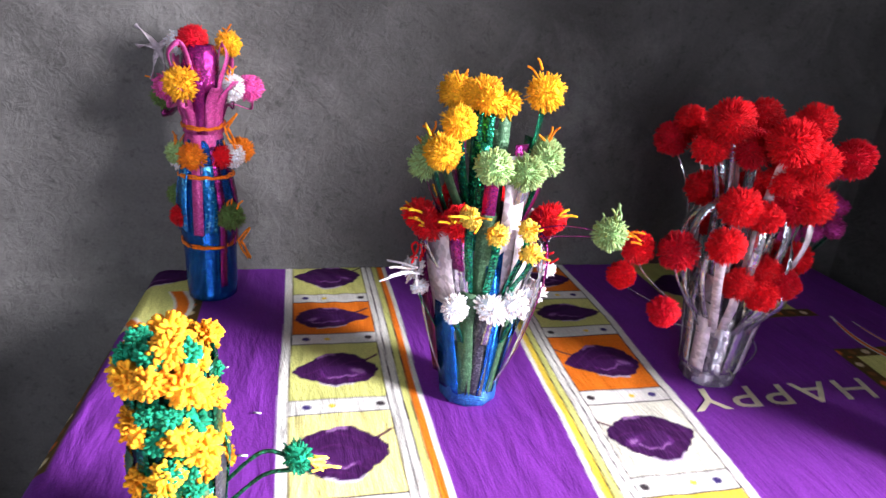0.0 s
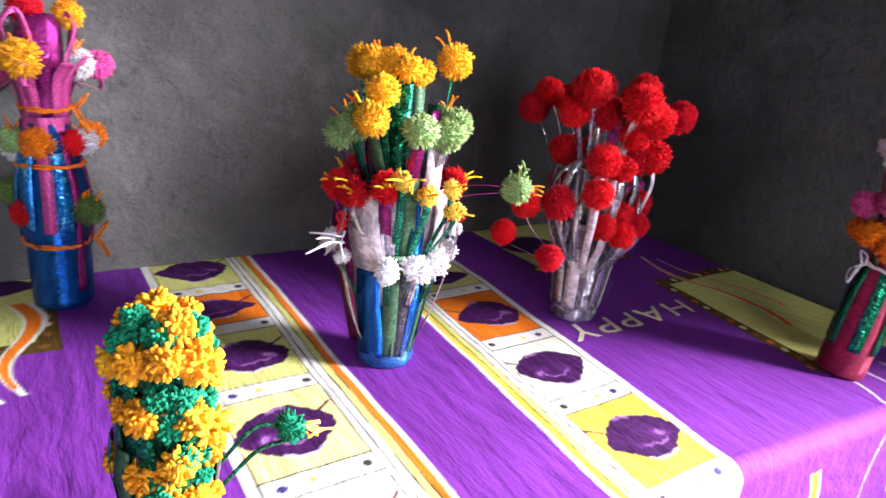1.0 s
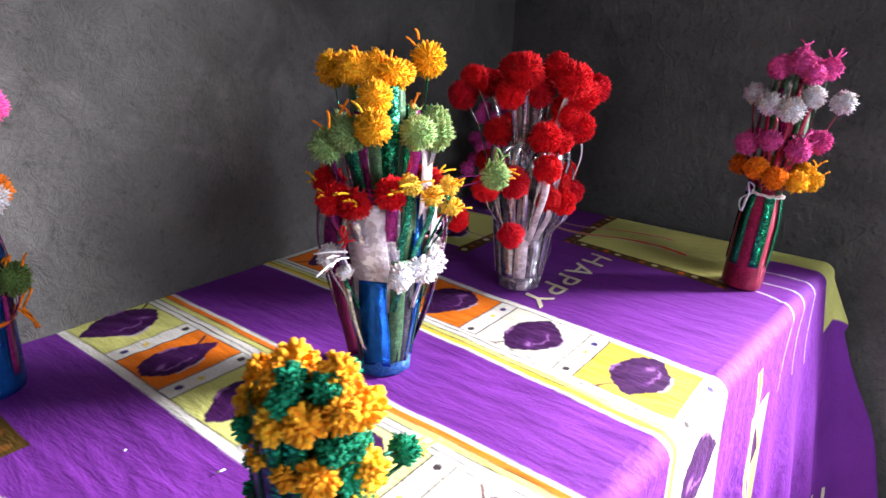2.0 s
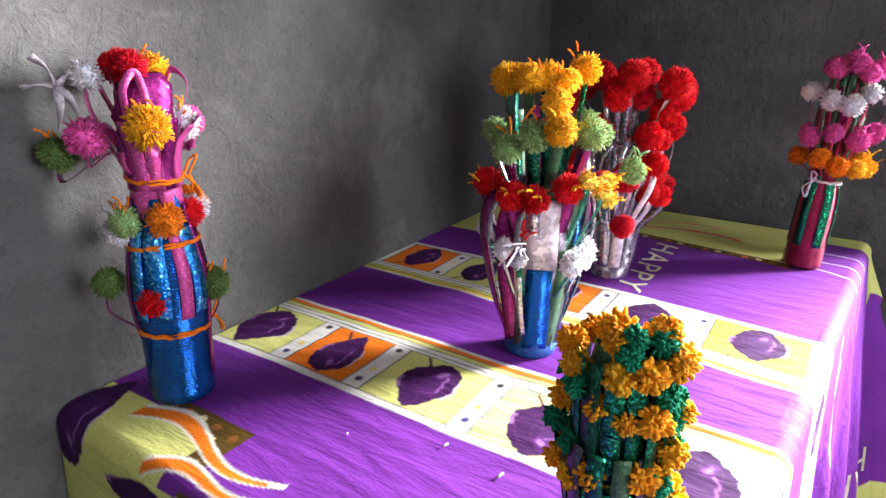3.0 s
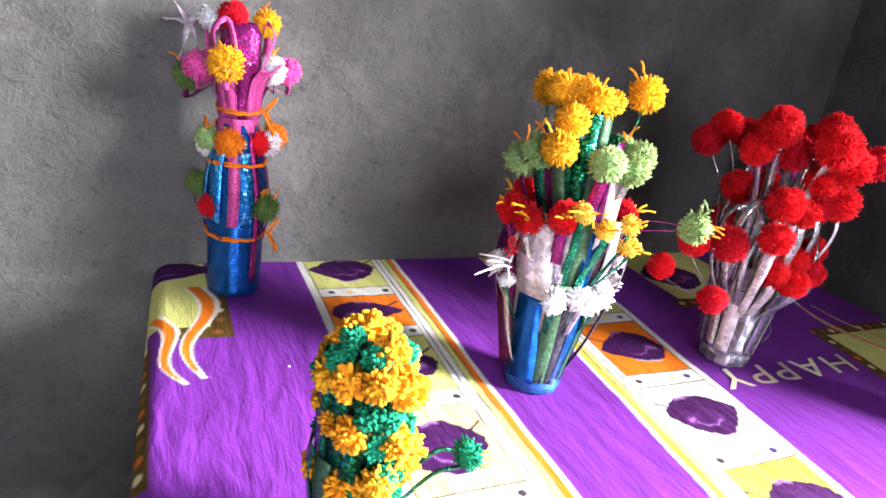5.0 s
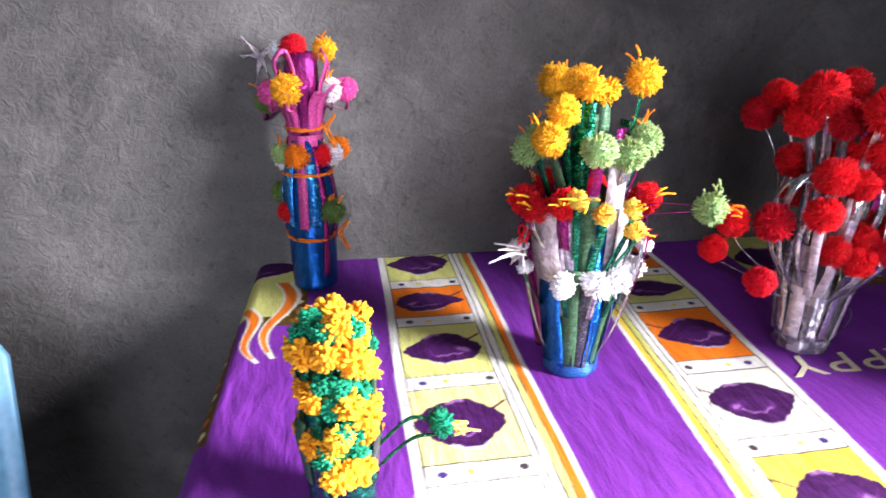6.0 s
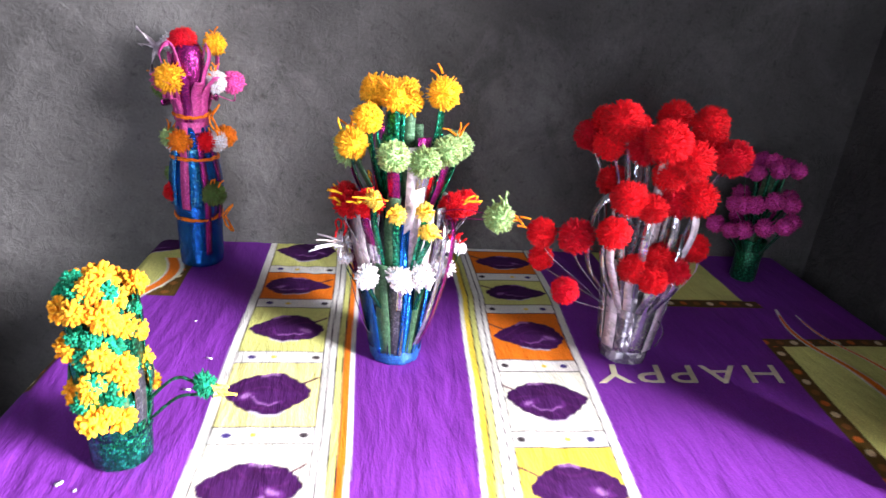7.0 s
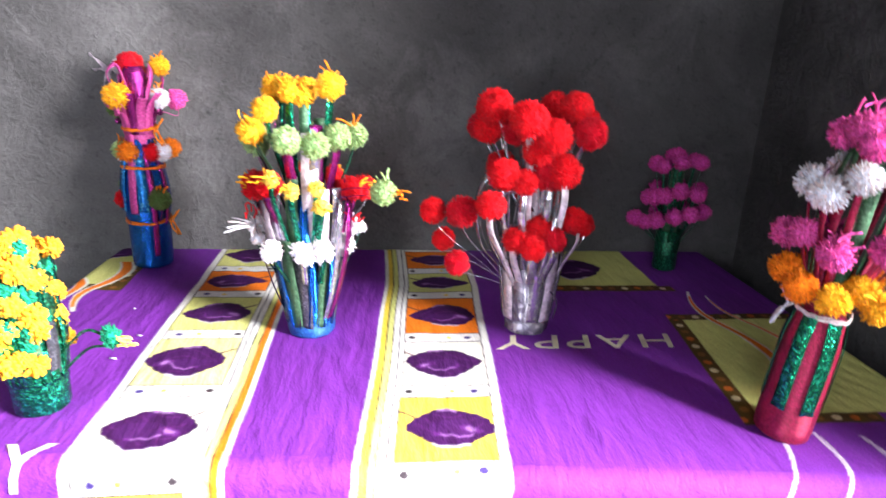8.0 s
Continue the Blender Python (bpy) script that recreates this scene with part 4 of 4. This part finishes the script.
def red_vase():
    v = vase(0.638, 0.908, "silver foil cut bottle vase full of red pompoms")
    part("cup", turned([(0.036, 0), (0.041, 0.004), (0.043, 0.02), (0.044, 0.04), (0.046, 0.07), (0.050, 0.10), (0.054, 0.135), (0.056, 0.15), (0.057, 0.1505), (0.048, 0.10), (0.042, 0.07), (0.038, 0.02), (0, 0.015)], 64, 0.14, 3), F_SILVER_WOUND, v, "silver wound bottle base")
    part("inner_bottle", turned([(0.03, 0.02), (0.035, 0.1), (0.036, 0.18), (0.028, 0.26)], 20, 0.08, 8), F_SILVER, v, "crumpled silver inner bottle")
    blooms = [(139, 0.139, 0.368, 1.0), (136, 0.117, 0.395, 1.0), (-162, 0.112, 0.416, 1.12), (70, 0.073, 0.409, 0.98), (-150, 0.074, 0.382, 1.05), (-122, 0.118, 0.404, 1.12), (-26, 0.042, 0.416, 1.0), (-101, 0.100, 0.379, 1.05), (-66, 0.102, 0.384, 0.95),
              (170, 0.060, 0.392, 1.0), (-175, 0.110, 0.378, 0.95), (20, 0.070, 0.392, 0.95), (110, 0.090, 0.385, 0.95), (-115, 0.085, 0.352, 0.9),
              (159, 0.082, 0.308, 1.0), (-142, 0.114, 0.311, 1.0), (-101, 0.070, 0.314, 1.15), (-85, 0.085, 0.320, 1.0), (-125, 0.098, 0.300, 0.8), (60, 0.085, 0.300, 0.95), (-161, 0.163, 0.242, 1.02), (-141, 0.145, 0.264, 0.92), (-172, 0.203, 0.238, 0.88), (165, 0.179, 0.163, 0.85),
              (-160, 0.170, 0.153, 0.78), (-131, 0.094, 0.198, 0.88), (-108, 0.072, 0.216, 0.85), (-112, 0.096, 0.190, 0.88), (-91, 0.086, 0.204, 0.88), (-48, 0.064, 0.228, 0.9), (25, 0.100, 0.195, 0.9), (95, 0.095, 0.235, 0.9)]
    for k, (a, r, z, size) in enumerate(blooms):
        p = polar(a, r, z) + Vector((0.014, -0.003, 0))
        pompom(v, p, DENSE, RED if k % 4 else CRIMSON, "dense red yarn pompom", size)
        thin = r > 0.15
        stem_to(v, p, F_PEARL if k % 4 == 1 else F_SILVER, 0.003 if thin else 0.0125, 0.042, 0.09, "silver foil strip", 0.02 if z < 0.33 else -0.016)
    cup_strips(v, range(0, 360, 30), 0.046, 0.03, 0.058, 0.19, 0.023, [F_SILVER, F_PEARL, F_SILVER_WOUND], 0.004)
    for a, out, top_z, w in ((-163, 0.118, 0.300, 0.012), (-150, 0.108, 0.272, 0.010), (175, 0.100, 0.28, 0.009), (-85, 0.095, 0.25, 0.009)):
        part("loop", ribbon([polar(a, 0.055, 0.12), polar(a, out * 0.9, 0.18), polar(a, out, top_z - 0.045), polar(a + 6, out * 0.9, top_z), polar(a + 22, out * 0.66, top_z + 0.006), polar(a + 40, out * 0.5, top_z - 0.03)], w), F_SILVER, v, "curled silver strip")
    part("wire", cord([polar(-60, 0.048, 0.10), polar(-45, 0.062, 0.07), polar(-30, 0.052, 0.03)], 0.0012), F_SILVER, v, "loose silver thread")


def slim_vase():
    v = vase(0.938, 0.560, "red foil bottle vase with green strips and pink, white, orange pompoms", lean=(2.5, 4))
    part("bottle", turned([(0.034, 0), (0.037, 0.004), (0.038, 0.02), (0.0375, 0.10), (0.036, 0.15), (0.032, 0.18), (0.027, 0.20), (0.024, 0.24)], 32, 0.02, 6), F_RED, v, "red foil bottle")
    for a, m in ((-150, F_GREEN), (-95, F_GREEN), (-40, F_GREEN), (20, F_GREEN), (80, F_GREEN), (150, F_GREEN)):
        part("strip", ribbon([polar(a, 0.0388, 0.05), polar(a, 0.0386, 0.10), polar(a, 0.0376, 0.15), polar(a, 0.031, 0.195)], 0.019), m, v, "green glitter strip")
    yarn_band(v, 0.0335, 0.192, 0.002, WHITE, "silver thread tie", 150, 5)
    for a in range(0, 360, 40):
        part("strip", ribbon([polar(a, 0.027, 0.195), polar(a, 0.036, 0.25), polar(a, 0.045, 0.33), polar(a, 0.03, 0.41)], 0.014), F_RED if a % 80 else F_OLIVE, v, "red strip")
    part("loop", ribbon([polar(-170, 0.03, 0.30), polar(-175, 0.056, 0.335), polar(170, 0.058, 0.37), polar(160, 0.04, 0.39)], 0.012), F_PURPLE, v, "dark curled strip")
    rows = [([(-169, 0.035, 0.436), (-135, 0.045, 0.420), (-88, 0.050, 0.432), (-20, 0.045, 0.430), (60, 0.040, 0.43), (140, 0.040, 0.425), (0, 0.0, 0.444)], SHAGGY, PINK, "pink yarn pompom", 0.95),
            ([(26, 0.06, 0.382), (160, 0.062, 0.362), (-136, 0.06, 0.382), (-89, 0.085, 0.378), (-165, 0.064, 0.356), (80, 0.065, 0.375)], SHAGGY, WHITE, "white yarn pompom", 0.95),
            ([(176, 0.06, 0.298), (-88, 0.066, 0.303), (140, 0.07, 0.285), (-138, 0.062, 0.288), (-30, 0.065, 0.30), (50, 0.065, 0.29)], SHAGGY, PINK, "pink yarn pompom", 0.95),
            ([(165, 0.062, 0.244), (-97, 0.055, 0.246), (-80, 0.07, 0.230), (-163, 0.062, 0.232), (-125, 0.062, 0.230), (10, 0.06, 0.24), (80, 0.06, 0.238)], SHAGGY, ORANGE, "orange yarn pompom", 0.95)]
    for pts, kind, m, label, s in rows:
        for a, r, z in pts:
            pompom(v, polar(a, r, z), kind, YELLOW if m is ORANGE and -130 < a < -70 else m, label, s)
            stem_to(v, polar(a, r, z), F_RED if z < 0.4 else F_OLIVE, 0.008, 0.024, 0.20, "", 0.004)
    for k, (a, r, z) in enumerate(((-88, 0.05, 0.448), (-88, 0.075, 0.245), (-169, 0.04, 0.450), (-138, 0.065, 0.30))):
        tuft(v, polar(a, r, z), PINK if z > 0.25 else YELLOW, "loose yarn ends", 5, 0.024, 150 + k)


def magenta_vase():
    v = vase(1.066, 1.243, "small green foil vase with tiers of magenta pompoms")
    part("bottle", turned([(0.025, 0), (0.028, 0.004), (0.0285, 0.05), (0.031, 0.10), (0.029, 0.101), (0.025, 0.05), (0, 0.02)], 28, 0.04, 7), F_BOTTLE, v, "green foil bottle")
    part("core", turned([(0.016, 0.03), (0.018, 0.15), (0.014, 0.25)], 16, 0.06, 9), F_OLIVE, v)
    tiers = [([(146, 0.05, 0.256), (-156, 0.05, 0.259), (-111, 0.058, 0.276), (84, 0.05, 0.272), (-40, 0.05, 0.27), (20, 0.05, 0.268), (-130, 0.02, 0.285)], 0.95),
             ([(170, 0.06, 0.178), (-136, 0.06, 0.193), (-105, 0.062, 0.208), (-60, 0.06, 0.2), (60, 0.06, 0.2), (110, 0.06, 0.19), (0, 0.06, 0.2), (-160, 0.058, 0.185)], 1.0),
             ([(147, 0.084, 0.116), (-170, 0.07, 0.122), (-147, 0.062, 0.132), (-110, 0.062, 0.147), (-84, 0.08, 0.158), (-20, 0.07, 0.15), (40, 0.07, 0.14), (95, 0.07, 0.13)], 1.0)]
    for pts, s in tiers:
        for a, r, z in pts:
            pompom(v, polar(a, r, z), SMALL, MAGENTA, "magenta yarn pompom", s * 1.12)
            stem_to(v, polar(a, r, z), F_BOTTLE, 0.008, 0.022, 0.06 if z < 0.17 else 0.12, "green strip", 0.004)


def marigold_vase():
    v = vase(-0.117, 0.663, "small green foil vase with yellow, orange and green marigold pompoms")
    part("cup", turned([(0.033, 0), (0.036, 0.003), (0.0365, 0.03), (0.039, 0.06), (0.043, 0.10), (0.041, 0.1005), (0.035, 0.06), (0.032, 0.02), (0, 0.015)], 14, 0.03, 10), F_GREEN, v, "green glitter bottle base")
    part("core", turned([(0.028, 0.03), (0.031, 0.12), (0.031, 0.19), (0.024, 0.235)], 18, 0.08, 11), F_OLIVE, v, "dark green inner strips")
    cup_strips(v, range(0, 360, 30), 0.039, 0.06, 0.042, 0.14, 0.016, [F_GREEN, F_OLIVE, F_DARK], 0.004)
    cup_strips(v, range(12, 372, 30), 0.038, 0.11, 0.038, 0.225, 0.0165, [F_GREEN, F_GREEN, F_BOTTLE], 0.002)
    marigolds = [(136, 0.230, 0.9), (-179, 0.262, 0.85), (-170, 0.240, 0.95), (-142, 0.240, 1.05), (-104, 0.252, 0.95), (-78, 0.270, 0.95), (-29, 0.257, 1.0), (-57, 0.246, 1.1), (-25, 0.223, 1.05), (40, 0.245, 0.9), (90, 0.240, 0.95),
                 (108, 0.178, 0.85), (171, 0.196, 0.9), (-161, 0.200, 0.8), (-131, 0.190, 1.0), (-90, 0.160, 0.95), (-72, 0.188, 1.05), (-42, 0.178, 1.1), (-5, 0.194, 1.0), (8, 0.157, 1.05), (60, 0.175, 0.95),
                 (112, 0.116, 0.85), (173, 0.134, 1.0), (-135, 0.127, 1.1), (-106, 0.138, 0.8), (-95, 0.108, 1.1), (-36, 0.132, 1.05), (-51, 0.100, 1.1), (-70, 0.112, 0.8), (20, 0.110, 0.95), (65, 0.120, 0.95), (150, 0.105, 0.9)]
    greens = [(-157, 0.272, 0.75), (-163, 0.250, 0.7), (-44, 0.268, 0.75), (-108, 0.262, 0.8), (-114, 0.225, 0.7), (148, 0.217, 0.8), (-82, 0.218, 0.75), (-50, 0.204, 0.85), (-96, 0.194, 0.85), (-5, 0.228, 0.6), (-54, 0.158, 0.85), (138, 0.150, 0.8), (-84, 0.150, 0.7), (-115, 0.115, 0.8), (-54, 0.122, 0.65), (-11, 0.108, 0.75), (-20, 0.150, 0.55), (75, 0.210, 0.8), (95, 0.150, 0.8)]
    rng = random.Random(21)
    for blooms, kinds, label, out_r in ((marigolds, (MARIGOLD, MARIGOLD, AMBER), "marigold yarn flower", 0.040), (greens, (GREEN,), "green yarn flower", 0.040)):
        for k, (a, z, size) in enumerate(blooms):
            r = out_r - (0.012 if z > 0.255 else 0.0)
            p = polar(a, r * rng.uniform(0.92, 1.1), z - 0.008 - 0.10 * max(0.0, z - 0.10) + rng.uniform(-0.009, 0.009))
            p = Vector((p.x * 0.80, p.y * 1.28, p.z))
            pompom(v, p, LOOPED, kinds[rng.randrange(len(kinds))], label, size * 0.92)
            if k % 2 == 0:
                stem_to(v, p, F_GREEN, 0.012, 0.04, 0.05 if z < 0.22 else 0.16, "", 0.002)
    pompom(v, (0.0, 0.006, 0.244), LOOPED, MARIGOLD, "marigold yarn flower", 1.0)
    out = Vector((0.108, -0.010, 0.112))
    for dz in (0.0, -0.014):
        part("wire", cord([polar(-10, 0.038, 0.085 + dz * 2), polar(-6, 0.075, 0.120 + dz * 2), out + Vector((-0.004, 0, dz))], 0.0021), F_BOTTLE, v, "bent dark green stem")
    pompom(v, out, PETAL, GREEN, "green yarn flower", 0.8)
    tuft(v, out + Vector((0.01, -0.003, 0)), LEMON, "lemon yarn ends", 9, 0.018, 170, (1, -0.4, -0.3))


blue_bottle_vase()
centre_vase()
red_vase()
slim_vase()
magenta_vase()
marigold_vase()

# ---- a plastic chair by the wall, beside the table ----


def curved_slab(corner_rows, thick):
    """A thin moulded sheet through rows of points, thickened along its normals."""
    bm = bmesh.new()
    grid = [[bm.verts.new(p) for p in row] for row in corner_rows]
    for r0, r1 in zip(grid, grid[1:]):
        for i in range(len(r0) - 1):
            bm.faces.new((r0[i], r0[i + 1], r1[i + 1], r1[i]))
    bmesh.ops.recalc_face_normals(bm, faces=bm.faces)
    bmesh.ops.solidify(bm, geom=bm.faces[:], thickness=thick)
    return bm


def plastic_chair(x, y):
    chair = tagged(new("plastic_chair"), "light blue moulded plastic chair beside the table", "chair")
    chair.location = (x, y, 0)
    n = 12
    back = []
    for j in range(n + 1):
        t = j / n
        half = 0.225 - 0.040 * t - 0.05 * max(0.0, t - 0.85) / 0.15
        back.append([(half * (2 * i / n - 1), 0.20 + 0.17 * t + 0.02 * (1 - (2 * i / n - 1) ** 2), 0.43 + 0.40 * t) for i in range(n + 1)])
    part("backrest", curved_slab(back, 0.012), BLUE_PLASTIC, chair)
    seat = []
    for j in range(n + 1):
        t = 2 * j / n - 1
        half = 0.225 - 0.02 * abs(t) ** 4
        seat.append([(half * (2 * i / n - 1), 0.21 * t, 0.43 - 0.012 * (1 - t * t) * (1 - (2 * i / n - 1) ** 2)) for i in range(n + 1)])
    part("seat", curved_slab(seat, 0.014), BLUE_PLASTIC, chair)
    for sx in (-1, 1):
        for sy in (-1, 1):
            bm = bmesh.new()
            add_cord(bm, [Vector((sx * 0.20, sy * 0.18, 0.425)), Vector((sx * 0.215, sy * 0.20, 0.22)), Vector((sx * 0.23, sy * 0.22, 0.0))], 0.022, 8, 0.75)
            part("leg", bm, BLUE_PLASTIC, chair)


plastic_chair(-0.810, 0.70)

# ---- scraps on the cloth ----
for k, (x, y, l, w, turn) in enumerate(((-0.172, 0.612, 0.014, 0.008, 0.9), (-0.061, 0.882, 0.016, 0.004, -0.3), (-0.150, 0.600, 0.006, 0.005, 0.2), (-0.110, 1.000, 0.006, 0.004, 0.6), (-0.074, 0.798, 0.018, 0.005, -0.2))):
    bm = bmesh.new()
    add_box(bm, (-l / 2, -w / 2, 0), (l / 2, w / 2, 0.0012), 0.0003)
    for vert in bm.verts:
        vert.co.z += 0.004 * (vert.co.x / l) ** 2
    bmesh.ops.scale(bm, vec=(0.65, 0.65, 1), verts=bm.verts)
    scrap = part("paper_scrap", bm, PAPER, None)
    scrap.location, scrap.rotation_euler = (x, y, 0.7505), (0, 0, turn)
    tagged(scrap, "tiny torn white paper scrap on the cloth", "scrap", "scraps on the cloth")
